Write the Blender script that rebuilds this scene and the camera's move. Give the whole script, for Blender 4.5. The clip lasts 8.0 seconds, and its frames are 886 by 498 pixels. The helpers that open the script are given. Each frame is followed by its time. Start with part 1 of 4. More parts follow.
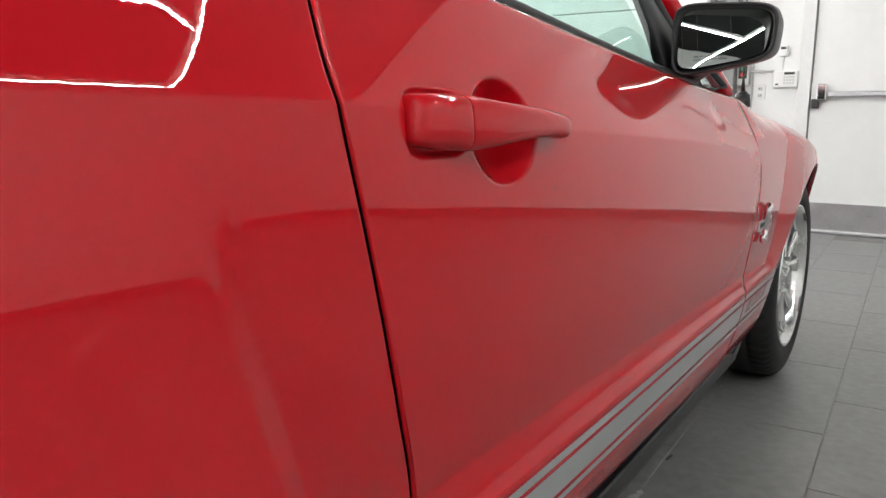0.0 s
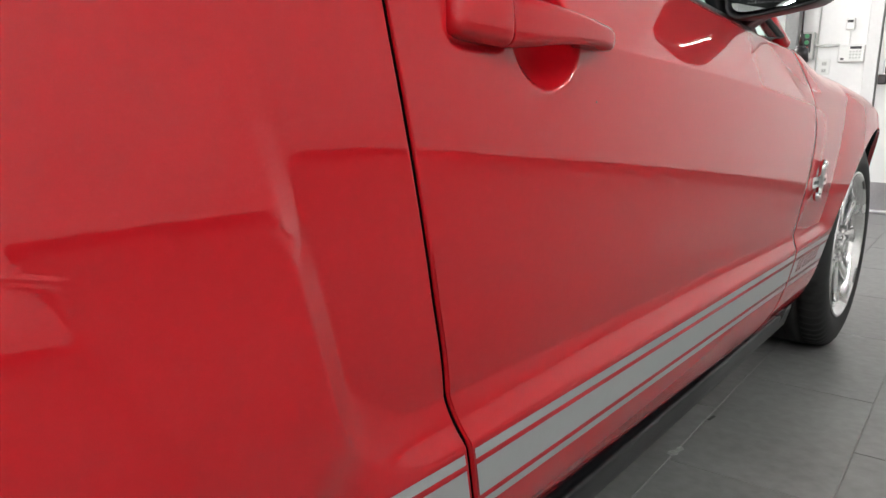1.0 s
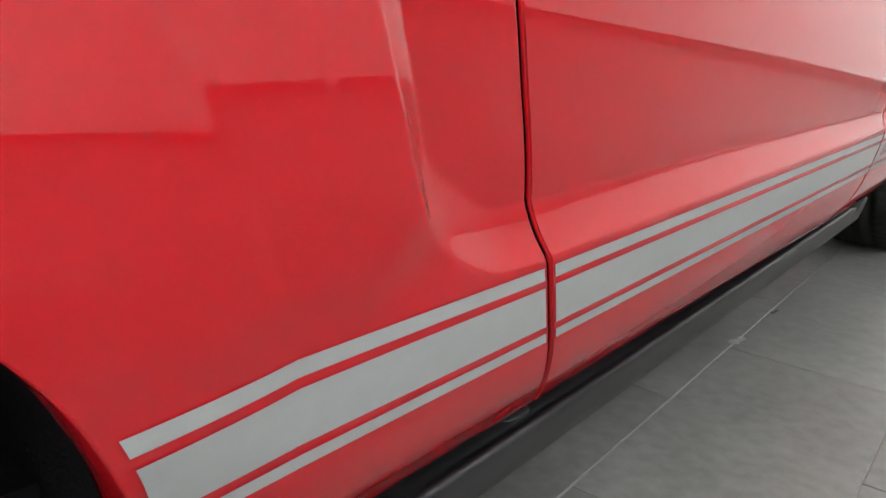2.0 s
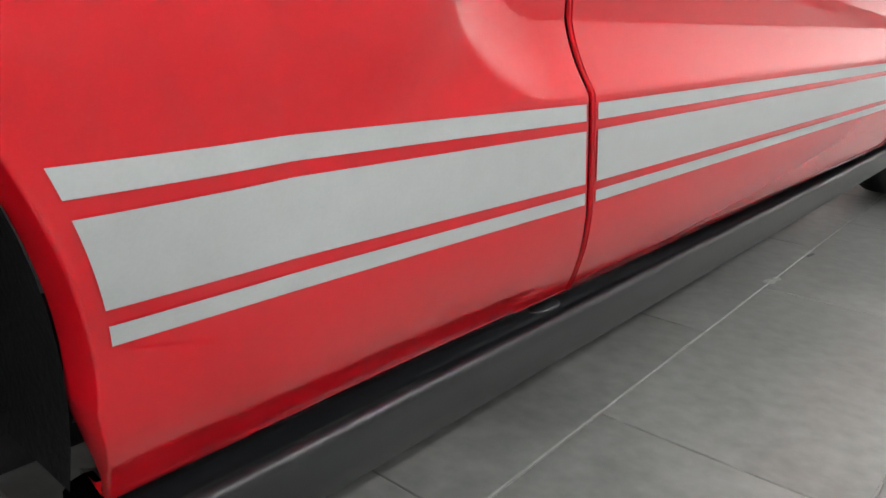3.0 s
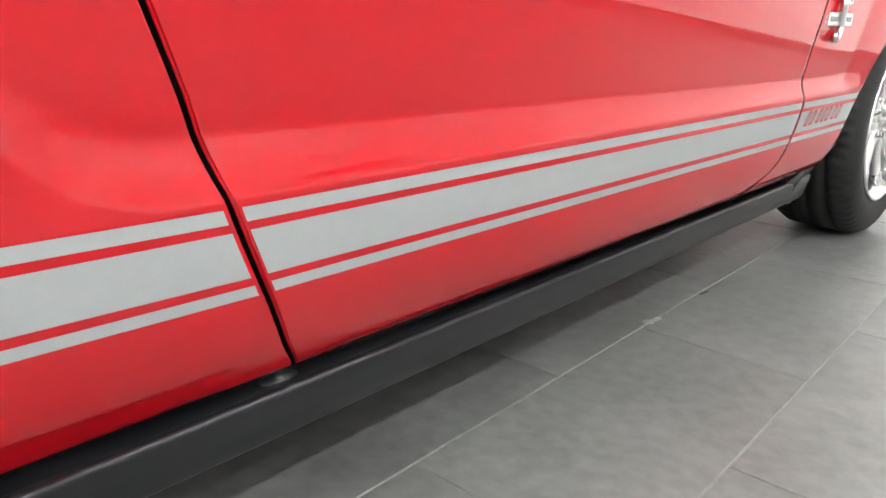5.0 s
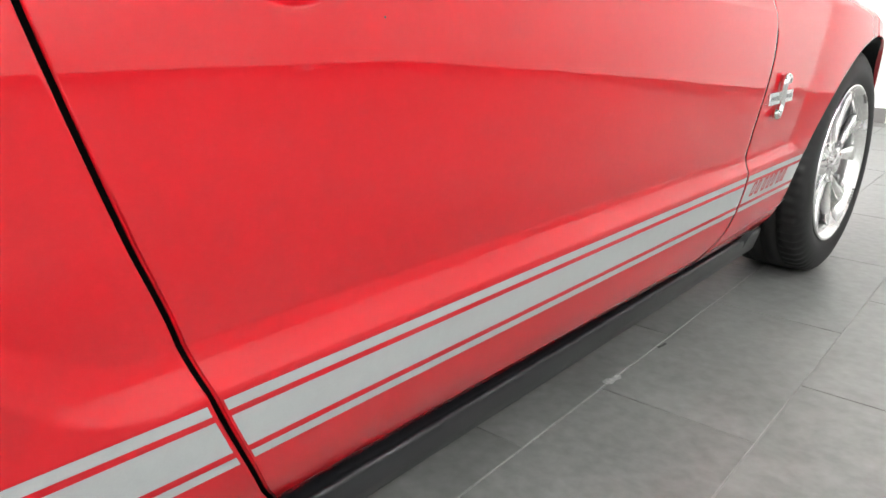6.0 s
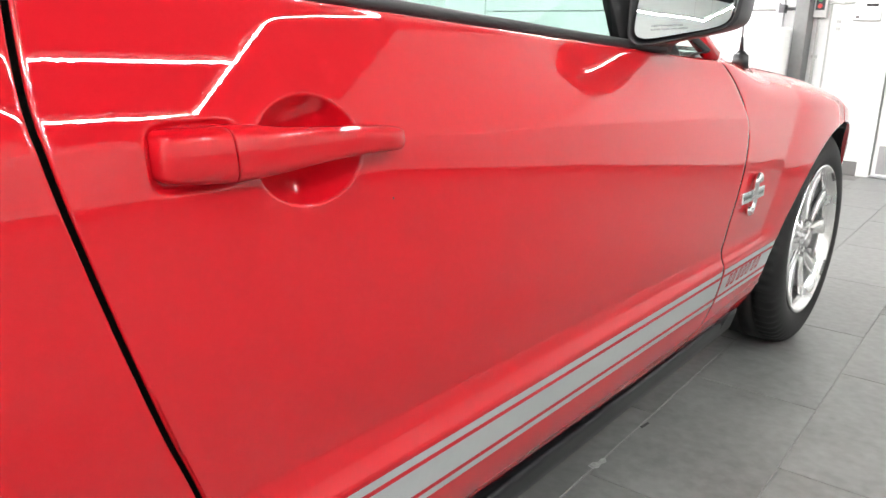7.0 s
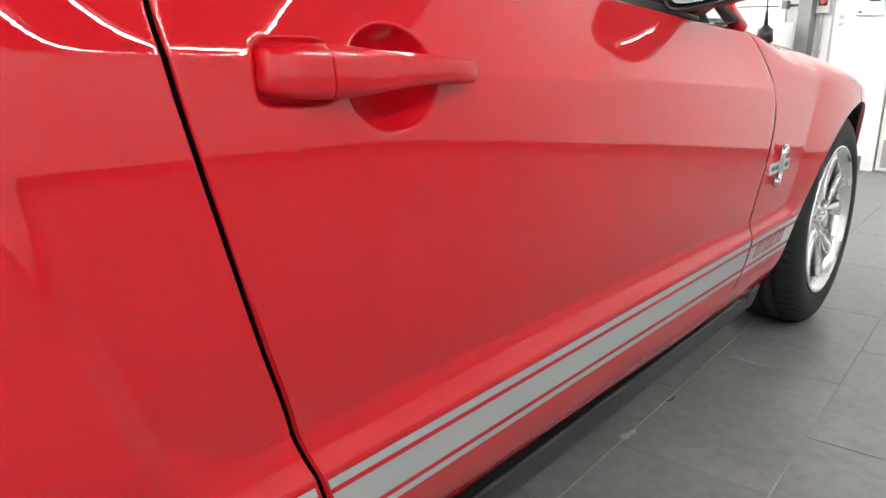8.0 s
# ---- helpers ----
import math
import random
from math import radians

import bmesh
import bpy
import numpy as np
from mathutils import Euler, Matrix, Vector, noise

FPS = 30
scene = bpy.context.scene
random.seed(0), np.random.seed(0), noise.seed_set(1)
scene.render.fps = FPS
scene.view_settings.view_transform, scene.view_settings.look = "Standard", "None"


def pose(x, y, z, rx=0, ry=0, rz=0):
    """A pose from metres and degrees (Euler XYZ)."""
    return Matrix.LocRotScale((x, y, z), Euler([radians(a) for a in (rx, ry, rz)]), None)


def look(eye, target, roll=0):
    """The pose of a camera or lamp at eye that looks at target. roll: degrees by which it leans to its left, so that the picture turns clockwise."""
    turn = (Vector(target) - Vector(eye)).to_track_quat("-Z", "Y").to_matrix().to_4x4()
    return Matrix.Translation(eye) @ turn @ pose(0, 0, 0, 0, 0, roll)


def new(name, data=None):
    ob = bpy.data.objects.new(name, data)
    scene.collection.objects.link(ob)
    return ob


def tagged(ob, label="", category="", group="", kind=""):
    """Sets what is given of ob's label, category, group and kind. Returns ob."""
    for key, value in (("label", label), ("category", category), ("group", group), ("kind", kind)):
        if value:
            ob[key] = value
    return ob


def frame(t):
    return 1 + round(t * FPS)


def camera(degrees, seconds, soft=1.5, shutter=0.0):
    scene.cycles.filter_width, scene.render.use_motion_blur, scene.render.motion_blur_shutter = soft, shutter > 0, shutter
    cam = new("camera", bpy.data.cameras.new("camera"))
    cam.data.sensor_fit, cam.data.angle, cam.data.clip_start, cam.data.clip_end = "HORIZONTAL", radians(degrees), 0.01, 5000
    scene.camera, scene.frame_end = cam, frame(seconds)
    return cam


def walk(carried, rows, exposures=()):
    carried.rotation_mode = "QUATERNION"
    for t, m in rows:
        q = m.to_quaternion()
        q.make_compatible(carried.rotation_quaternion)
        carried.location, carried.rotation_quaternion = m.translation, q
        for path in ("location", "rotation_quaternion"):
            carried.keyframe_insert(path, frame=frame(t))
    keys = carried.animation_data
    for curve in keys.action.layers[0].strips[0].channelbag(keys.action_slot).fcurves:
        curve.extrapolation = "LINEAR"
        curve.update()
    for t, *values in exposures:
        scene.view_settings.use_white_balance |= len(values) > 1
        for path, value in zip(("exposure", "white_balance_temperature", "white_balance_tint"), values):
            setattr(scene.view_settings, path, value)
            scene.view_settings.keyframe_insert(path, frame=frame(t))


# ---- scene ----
cam = camera(60.5, 8.0)
PATH = [
    (0, (0.3018, -2.5146, 0.8286), (-0.7638, -0.8550, 0.4962), 0.57),
    (0.5, (0.3184, -2.5248, 0.8125), (-0.8055, -0.9046, 0.4781), 0.57),
    (1, (0.3257, -2.5298, 0.7622), (-0.8406, -0.9510, 0.3783), 1.33),
    (1.5, (0.2965, -2.5245, 0.6974), (-0.9028, -0.9920, 0.2359), 1.52),
    (2, (0.2744, -2.5091, 0.6422), (-0.9387, -1.0294, 0.0601), 2.12),
    (2.2, (0.2770, -2.5060, 0.6275), (-0.9521, -1.0558, 0.0060), 2.08),
    (3.3, (0.2275, -2.4616, 0.4601), (-1.0039, -1.0143, -0.1636), 2.10),
    (3.5, (0.2261, -2.4559, 0.4330), (-0.9991, -1.0058, -0.1964), 2.15),
    (4, (0.2500, -2.3855, 0.4620), (-0.9693, -0.9475, -0.2056), 3.21),
    (4.5, (0.3649, -2.3311, 0.5441), (-0.8701, -0.8961, -0.1006), 2.04),
    (4.7, (0.4174, -2.3147, 0.5581), (-0.8618, -0.8951, -0.0319), 1.69),
    (5.8, (0.4758, -2.2986, 0.7556), (-0.7450, -0.8545, 0.1044), 1.69),
    (6, (0.4798, -2.3153, 0.7782), (-0.7422, -0.8582, 0.1588), 1.10),
    (6.5, (0.4783, -2.3526, 0.8730), (-0.7268, -0.8585, 0.3116), 1.32),
    (7, (0.4779, -2.3506, 0.9162), (-0.7231, -0.8429, 0.3828), 1.35),
    (7.5, (0.4686, -2.3755, 0.8906), (-0.7288, -0.8607, 0.3694), 1.17),
    (8, (0.4453, -2.4248, 0.8480), (-0.7545, -0.9099, 0.3327), 0.91),
]
# ---- room light and camera tuning ----
EXPOSURES = [(0.0, -0.62), (1.2, -0.36), (2.2, 0.18), (3.4, 0.54), (4.7, 0.68), (5.8, 0.56), (6.5, 0.44), (7.4, 0.22), (8.0, 0.06)]
walk(cam, [(t, look(eye, target, roll)) for t, eye, target, roll in PATH], EXPOSURES)
LED_POWER = 345.0
# stronger, for the unseen strips added as fill
FILL_LED_POWER = 600.0
# ceiling light strips, from (x, y) to (x, y); those wholly left of x = 0 are unseen, added as fill
STRIPS = [((2.40, -4.56), (2.40, 0.42)), ((2.93, -1.0), (2.93, 0.42)), ((-3.5, 0.45), (2.95, 0.45)), ((-1.6, -5.4), (-1.6, 0.40)), ((-3.6, -5.4), (-3.6, 3.0)), ((-3.5, -3.48), (2.37, -3.48)), ((-3.5, -4.59), (2.43, -4.59)), ((-3.5, 3.1), (-1.2, 3.1))]

# ---- light of the room ----
world = bpy.data.worlds.new("room_world")
world.use_nodes = True
world.node_tree.nodes["Background"].inputs[0].default_value = (0.9, 0.95, 1.0, 1)
world.node_tree.nodes["Background"].inputs[1].default_value = 0.02
scene.world = world


# ---- materials ----
def shader(name, color, rough=0.5, metal=0.0, coat=0.0, coat_rough=0.03, emit=None, power=0.0, ior=1.5, spec=0.5):
    m = bpy.data.materials.new(name)
    m.use_nodes = True
    b = m.node_tree.nodes["Principled BSDF"]
    b.inputs["Base Color"].default_value = (*color, 1)
    b.inputs["Roughness"].default_value = rough
    b.inputs["Metallic"].default_value = metal
    b.inputs["Coat Weight"].default_value = coat
    b.inputs["Coat Roughness"].default_value = coat_rough
    b.inputs["IOR"].default_value = ior
    b.inputs["Specular IOR Level"].default_value = spec
    if emit:
        b.inputs["Emission Color"].default_value = (*emit, 1)
        b.inputs["Emission Strength"].default_value = power
    return m


def grain(m, scale, amount, bump=0.0, rough=0.0, detail=6.0, stretch=(1, 1, 1), per_piece=0.0):
    """Two scales of variation in colour, with optional relief and gloss."""
    t = m.node_tree
    b = t.nodes["Principled BSDF"]
    base = tuple(b.inputs["Base Color"].default_value)
    co = t.nodes.new("ShaderNodeTexCoord")
    mp = t.nodes.new("ShaderNodeMapping")
    mp.inputs["Scale"].default_value = stretch
    src = co.outputs["Object"]
    if per_piece:
        info = t.nodes.new("ShaderNodeObjectInfo")
        mul = t.nodes.new("ShaderNodeVectorMath")
        mul.operation = "ADD"
        t.links.new(co.outputs["Object"], mul.inputs[0])
        sc = t.nodes.new("ShaderNodeMath")
        sc.operation = "MULTIPLY"
        sc.inputs[1].default_value = 37.0
        t.links.new(info.outputs["Random"], sc.inputs[0])
        t.links.new(sc.outputs[0], mul.inputs[1])
        src = mul.outputs[0]
    t.links.new(src, mp.inputs["Vector"])
    fine = t.nodes.new("ShaderNodeTexNoise")
    fine.inputs["Scale"].default_value = scale
    fine.inputs["Detail"].default_value = detail
    wide = t.nodes.new("ShaderNodeTexNoise")
    wide.inputs["Scale"].default_value = scale * 0.12
    wide.inputs["Detail"].default_value = 4.0
    for n in (fine, wide):
        t.links.new(mp.outputs[0], n.inputs["Vector"])
    add = t.nodes.new("ShaderNodeMath")
    add.operation = "ADD"
    t.links.new(fine.outputs["Fac"], add.inputs[0])
    t.links.new(wide.outputs["Fac"], add.inputs[1])
    last = add.outputs[0]
    if per_piece:
        ad2 = t.nodes.new("ShaderNodeMath")
        ad2.operation = "MULTIPLY_ADD"
        ad2.inputs[1].default_value = per_piece
        t.links.new(info.outputs["Random"], ad2.inputs[0])
        t.links.new(last, ad2.inputs[2])
        last = ad2.outputs[0]
    ramp = t.nodes.new("ShaderNodeMapRange")
    ramp.inputs["From Min"].default_value = 0.6
    ramp.inputs["From Max"].default_value = 1.4 + per_piece
    ramp.inputs["To Min"].default_value = 1 - amount
    ramp.inputs["To Max"].default_value = 1 + amount
    t.links.new(last, ramp.inputs["Value"])
    mix = t.nodes.new("ShaderNodeVectorMath")
    mix.operation = "SCALE"
    mix.inputs[0].default_value = base[:3]
    t.links.new(ramp.outputs[0], mix.inputs["Scale"])
    t.links.new(mix.outputs[0], b.inputs["Base Color"])
    if rough:
        rr = t.nodes.new("ShaderNodeMapRange")
        rr.inputs["From Min"].default_value = 0.3
        rr.inputs["From Max"].default_value = 0.7
        r0 = b.inputs["Roughness"].default_value
        rr.inputs["To Min"].default_value = max(0.02, r0 - rough)
        rr.inputs["To Max"].default_value = r0 + rough
        t.links.new(wide.outputs["Fac"], rr.inputs["Value"])
        t.links.new(rr.outputs[0], b.inputs["Roughness"])
    if bump:
        bp = t.nodes.new("ShaderNodeBump")
        bp.inputs["Strength"].default_value = 1.0
        bp.inputs["Distance"].default_value = bump
        t.links.new(fine.outputs["Fac"], bp.inputs["Height"])
        t.links.new(bp.outputs[0], b.inputs["Normal"])
    return m


RED = grain(shader("red_car_paint", (0.445, 0.0026, 0.0082), 0.5, 0.0, 1.0, 0.0, spec=0.05), 900, 0.05)


def orange_peel(m, scale, height):
    """The faint waviness of sprayed lacquer."""
    t = m.node_tree
    b = t.nodes["Principled BSDF"]
    co = t.nodes.new("ShaderNodeTexCoord")
    n = t.nodes.new("ShaderNodeTexNoise")
    n.inputs["Scale"].default_value = scale
    n.inputs["Detail"].default_value = 1.0
    bp = t.nodes.new("ShaderNodeBump")
    bp.inputs["Strength"].default_value = 1.0
    bp.inputs["Distance"].default_value = height
    t.links.new(co.outputs["Object"], n.inputs["Vector"])
    t.links.new(n.outputs["Fac"], bp.inputs["Height"])
    t.links.new(bp.outputs[0], b.inputs["Coat Normal"])


RED.node_tree.nodes["Principled BSDF"].inputs["Coat IOR"].default_value = 1.53
orange_peel(RED, 240.0, 0.0000045)
STRIPE = grain(shader("silver_grey_vinyl", (0.345, 0.365, 0.365), 0.38, 0.1, 0.4, 0.1), 500, 0.05)
TRIM = grain(shader("dark_grey_moulded_plastic", (0.0085, 0.0092, 0.0108), 0.33, spec=0.42), 700, 0.15, 0.00002)
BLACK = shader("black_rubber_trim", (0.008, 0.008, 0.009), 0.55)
MIRROR_SHELL = grain(shader("textured_black_plastic", (0.011, 0.011, 0.012), 0.38), 900, 0.12, 0.00008)
LINER = grain(shader("black_felt_liner", (0.005, 0.005, 0.0055), 1.0, spec=0.1), 200, 0.3, 0.001)
RUBBER = grain(shader("tyre_rubber", (0.009, 0.009, 0.0092), 0.6, spec=0.35), 300, 0.2, 0.0002)
# Dead black for shade put into the shut lines; also handle seam and skirt caps.
GAPBLACK = shader("gap_shade_and_cap_black", (0.002, 0.002, 0.002), 1.0, spec=0.0)
ALLOY = grain(shader("polished_alloy", (0.9, 0.9, 0.89), 0.23, 1.0), 60, 0.06, rough=0.05)
BADGE = shader("satin_chrome", (0.82, 0.82, 0.82), 0.24, 1.0)
CHROME = shader("chrome", (0.85, 0.85, 0.86), 0.06, 1.0)
STEEL = grain(shader("brushed_steel", (0.4, 0.4, 0.41), 0.35, 1.0), 80, 0.1, rough=0.08)
DARK_STEEL = grain(shader("dark_steel", (0.12, 0.12, 0.125), 0.5, 0.8), 60, 0.2)
TILE = grain(shader("grey_stone_tile", (0.178, 0.180, 0.173), 0.36), 34, 0.36, 0.00012, 0.05, 12, per_piece=0.18)
MORTAR = grain(shader("dried_mortar", (0.42, 0.42, 0.41), 0.9), 160, 0.35, 0.0008)
GROUT = grain(shader("grout", (0.25, 0.245, 0.235), 0.85), 120, 0.25, 0.0006)
WALL = grain(shader("white_wall_paint", (0.81, 0.81, 0.80), 0.6), 30, 0.03, 0.0006)
DOORPAINT = grain(shader("white_door_paint", (0.78, 0.78, 0.77), 0.4), 12, 0.03, 0.0002)
FRAMEGREY = grain(shader("pale_grey_frame_paint", (0.72, 0.72, 0.71), 0.45), 30, 0.05)
POSTGREY = grain(shader("grey_steel_paint", (0.2, 0.2, 0.2), 0.5), 40, 0.12)
BASEGREY = grain(shader("grey_cove_base", (0.16, 0.155, 0.15), 0.5), 40, 0.12)
WHITEPLASTIC = shader("white_plastic", (0.78, 0.78, 0.76), 0.35)
BLACKPLASTIC = shader("black_plastic", (0.012, 0.012, 0.013), 0.35)
GREYPLASTIC = shader("light_grey_plastic", (0.55, 0.55, 0.53), 0.4)
REDPLASTIC = shader("red_button_plastic", (0.6, 0.02, 0.02), 0.35)
GREENPLASTIC = shader("green_button_plastic", (0.02, 0.25, 0.08), 0.35)
DECK = grain(shader("dark_ceiling_paint", (0.012, 0.0125, 0.013), 0.7, spec=0.25), 20, 0.25)
LED = shader("led_diffuser", (0.9, 0.9, 0.9), 0.5, emit=(1.0, 1.0, 0.99), power=LED_POWER)
# Brighter diffuser of the added fill strips, to soften shadows on the car.
LED_FILL = shader("fill_led_diffuser", (0.9, 0.9, 0.9), 0.5, emit=(1.0, 1.0, 0.99), power=FILL_LED_POWER)
MIRRORGLASS = shader("mirror_glass", (0.62, 0.68, 0.66), 0.01, 1.0)


def glass(name, tint):
    m = bpy.data.materials.new(name)
    m.use_nodes = True
    t = m.node_tree
    t.nodes.remove(t.nodes["Principled BSDF"])
    tr, gl, mx = t.nodes.new("ShaderNodeBsdfTransparent"), t.nodes.new("ShaderNodeBsdfGlossy"), t.nodes.new("ShaderNodeMixShader")
    fr = t.nodes.new("ShaderNodeFresnel")
    fr.inputs["IOR"].default_value = 1.5
    tr.inputs[0].default_value = (*tint, 1)
    gl.inputs["Roughness"].default_value = 0.01
    t.links.new(fr.outputs[0], mx.inputs[0])
    t.links.new(tr.outputs[0], mx.inputs[1])
    t.links.new(gl.outputs[0], mx.inputs[2])
    t.links.new(mx.outputs[0], t.nodes["Material Output"].inputs[0])
    return m


GLASS = glass("green_tinted_glass", (0.66, 0.8, 0.76))


# ---- mesh helpers ----
def mesh_ob(name, verts, faces, mat, parent=None, label="", smooth=True):
    me = bpy.data.meshes.new(name)
    me.from_pydata([tuple(float(c) for c in v) for v in verts], [], [tuple(int(i) for i in f) for f in faces])
    me.materials.append(mat)
    if smooth:
        me.polygons.foreach_set("use_smooth", [True] * len(me.polygons))
    me.update()
    ob = new(name, me)
    if parent is not None:
        ob.parent = parent
        ob.matrix_parent_inverse = Matrix.Translation(parent.matrix_basis.translation).inverted() if parent.parent is None else Matrix.Identity(4)
        if parent.parent is not None:
            ob.matrix_parent_inverse = Matrix.Identity(4)
    if label:
        ob["label"] = label
    return ob


def part(name, bm, mat, parent, label="", smooth=False):
    """One bmesh as one mesh object under a thing or a part."""
    bmesh.ops.recalc_face_normals(bm, faces=bm.faces)
    me = bpy.data.meshes.new(name)
    bm.to_mesh(me)
    bm.free()
    me.materials.append(mat)
    if smooth:
        me.polygons.foreach_set("use_smooth", [True] * len(me.polygons))
    ob = new(name, me)
    if parent is not None:
        ob.parent = parent
        if parent.parent is None:
            ob.matrix_parent_inverse = Matrix.Translation(parent.matrix_basis.translation).inverted()
    if label:
        ob["label"] = label
    return ob


def thing(name, place, label, category, group="", kind=""):
    ob = new(name)
    ob.empty_display_size = 0.05
    ob.location = place
    return tagged(ob, label, category, group, kind)


def box(bm, x0, x1, y0, y1, z0, z1, bevel=0.0, seg=2):
    """A box, bevelled, in bm."""
    r = bmesh.ops.create_cube(bm, size=1.0)
    vs = r["verts"]
    for v in vs:
        v.co = Vector(((x0 + x1) / 2 + v.co.x * (x1 - x0), (y0 + y1) / 2 + v.co.y * (y1 - y0), (z0 + z1) / 2 + v.co.z * (z1 - z0)))
    if bevel:
        es = list({e for v in vs for e in v.link_edges})
        bmesh.ops.bevel(bm, geom=es, offset=bevel, segments=seg, affect="EDGES", profile=0.5)
    return bm


def boxed(*a, **k):
    return box(bmesh.new(), *a, **k)


def rod(bm, a, b, r0, r1=None, n=16):
    """A closed round bar from a to b."""
    a, b = Vector(a), Vector(b)
    q = (b - a).to_track_quat("Z", "Y")
    rings = []
    for p, r in ((a, r0), (b, r0 if r1 is None else r1)):
        rings.append([bm.verts.new(p + q @ Vector((r * math.cos(2 * math.pi * i / n), r * math.sin(2 * math.pi * i / n), 0))) for i in range(n)])
    for i in range(n):
        j = (i + 1) % n
        bm.faces.new((rings[0][i], rings[0][j], rings[1][j], rings[1][i]))
    bm.faces.new(rings[0][::-1])
    bm.faces.new(rings[1])
    return bm


def grid(pts):
    """Vertices and faces of a sheet from a 2D array of points."""
    pts = np.asarray(pts, float)
    n, m = pts.shape[:2]
    v = pts.reshape(-1, 3)
    f = [(i * m + j, i * m + j + 1, (i + 1) * m + j + 1, (i + 1) * m + j) for i in range(n - 1) for j in range(m - 1)]
    return v, f


def joined(*sheets):
    vs, fs, k = [], [], 0
    for v, f in sheets:
        vs.append(v)
        fs += [tuple(i + k for i in q) for q in f]
        k += len(v)
    return np.concatenate(vs), fs


def loft(sections, cap=True):
    """A closed skin through rings of equal length."""
    n = len(sections[0])
    v = np.concatenate([np.asarray(s, float) for s in sections])
    f = []
    for i in range(len(sections) - 1):
        for j in range(n):
            k = (j + 1) % n
            f.append((i * n + j, i * n + k, (i + 1) * n + k, (i + 1) * n + j))
    if cap:
        f.append(tuple(range(n))[::-1])
        f.append(tuple((len(sections) - 1) * n + j for j in range(n)))
    return v, f


def spin(profile, n=64):
    """A ring about the x axis from a closed profile of (x, radius)."""
    v, f, m = [], [], len(profile)
    for i in range(n):
        a = 2 * math.pi * i / n
        for x, r in profile:
            v.append((x, r * math.cos(a), r * math.sin(a)))
    for i in range(n):
        k = (i + 1) % n
        for j in range(m):
            l = (j + 1) % m
            f.append((i * m + j, i * m + l, k * m + l, k * m + j))
    return np.array(v), f


# ---- the car's side skin: outer face x as a function of y (forwards) and z ----
CX = -0.95                      # the car's middle
ZK = (0.26, 0.28, 0.32, 0.36, 0.40, 0.44, 0.463, 0.48, 0.50, 0.55, 0.60, 0.65, 0.70, 0.75, 0.80, 0.85)
OUT_R = (-0.106, -0.089, -0.0635, -0.0480, -0.0388, -0.0310, -0.0285, -0.0235, -0.0185, -0.0120, -0.0097, -0.0104, -0.0119, -0.0146, -0.0180, -0.0224)
OUT_F = (-0.083, -0.069, -0.0520, -0.0415, -0.033, -0.0255, -0.0228, -0.0230, -0.0260, -0.0270, -0.0220, -0.0192, -0.0194, -0.0215, -0.0255, -0.0315)
GAP_Y = ((0.26, -1.899), (0.28, -1.9130), (0.30, -1.9262), (0.32, -1.9380), (0.36, -1.9590), (0.40, -1.9790), (0.435, -1.9955), (0.46, -2.0058), (0.48, -2.0125), (0.50, -2.0195), (0.53, -2.0303), (0.56, -2.0430), (0.60, -2.0605), (0.65, -2.0790), (0.70, -2.0960), (0.75, -2.1115), (0.80, -2.1255), (0.83, -2.1325), (0.85, -2.1362), (0.87, -2.1370), (0.90, -2.1355), (0.94, -2.1312), (0.98, -2.1260))
GAP_F = ((0.26, -0.90), (0.28, -0.850), (0.30, -0.805), (0.315, -0.776), (0.33, -0.758), (0.36, -0.749), (0.40, -0.748), (0.44, -0.747), (0.46, -0.752), (0.48, -0.758), (0.50, -0.757), (0.55, -0.758), (0.60, -0.742), (0.65, -0.722), (0.70, -0.705), (0.75, -0.698), (0.80, -0.711), (0.85, -0.734), (0.90, -0.79), (0.96, -0.85))


def smooth01(t):
    t = np.clip(t, 0, 1)
    return t * t * (3 - 2 * t)


def soft(table_z, table_x, z):
    """A rounded reading of a table."""
    z = np.asarray(z, float)
    return (np.interp(z - 0.012, table_z, table_x) + 2 * np.interp(z, table_z, table_x) + np.interp(z + 0.012, table_z, table_x)) / 4


def gap_at(table, z):
    t = np.array(table)
    return soft(t[:, 0], t[:, 1], z)


def eased(y, at, values, w=0.10):
    """A table along the car, read with rounded corners."""
    y = np.asarray(y, float)
    return sum(k * np.interp(y + w * o, at, values) for o, k in ((-1.0, 0.1), (-0.6, 0.2), (-0.2, 0.2), (0.2, 0.2), (0.6, 0.2), (1.0, 0.1)))


def crease_z(y):
    return eased(y, (-2.3, -2.13, -1.76, -1.5, -1.25, -0.78, 0.3), (0.8385, 0.840, 0.819, 0.810, 0.799, 0.774, 0.70))


def belt_z(y):
    return 0.9674 - 0.0551 * (np.asarray(y, float) + 2.2)


Y_REAR, Y_FRONT, Z_HUB = -2.783, 0.10, 0.345
CREASE = 0.0009                                          # how softly the shoulder rolls over its crease
CUP_Y, CUP_Z, CUP_RY, CUP_RZ, CUP_D = -1.909, 0.8200, 0.062, 0.0470, 0.030


def barrel_x(y, z):
    """The door's hollow between sill and crease: a flat barrel, its belly sinking towards the front."""
    belly = eased(y, (-2.1, -1.7, -1.3, -0.75), (0.744, 0.725, 0.696, 0.645))
    round_ = eased(y, (-2.1, -0.75), (0.88, 1.2))
    return -0.0176 - 0.5 * round_ * (z - belly) ** 2


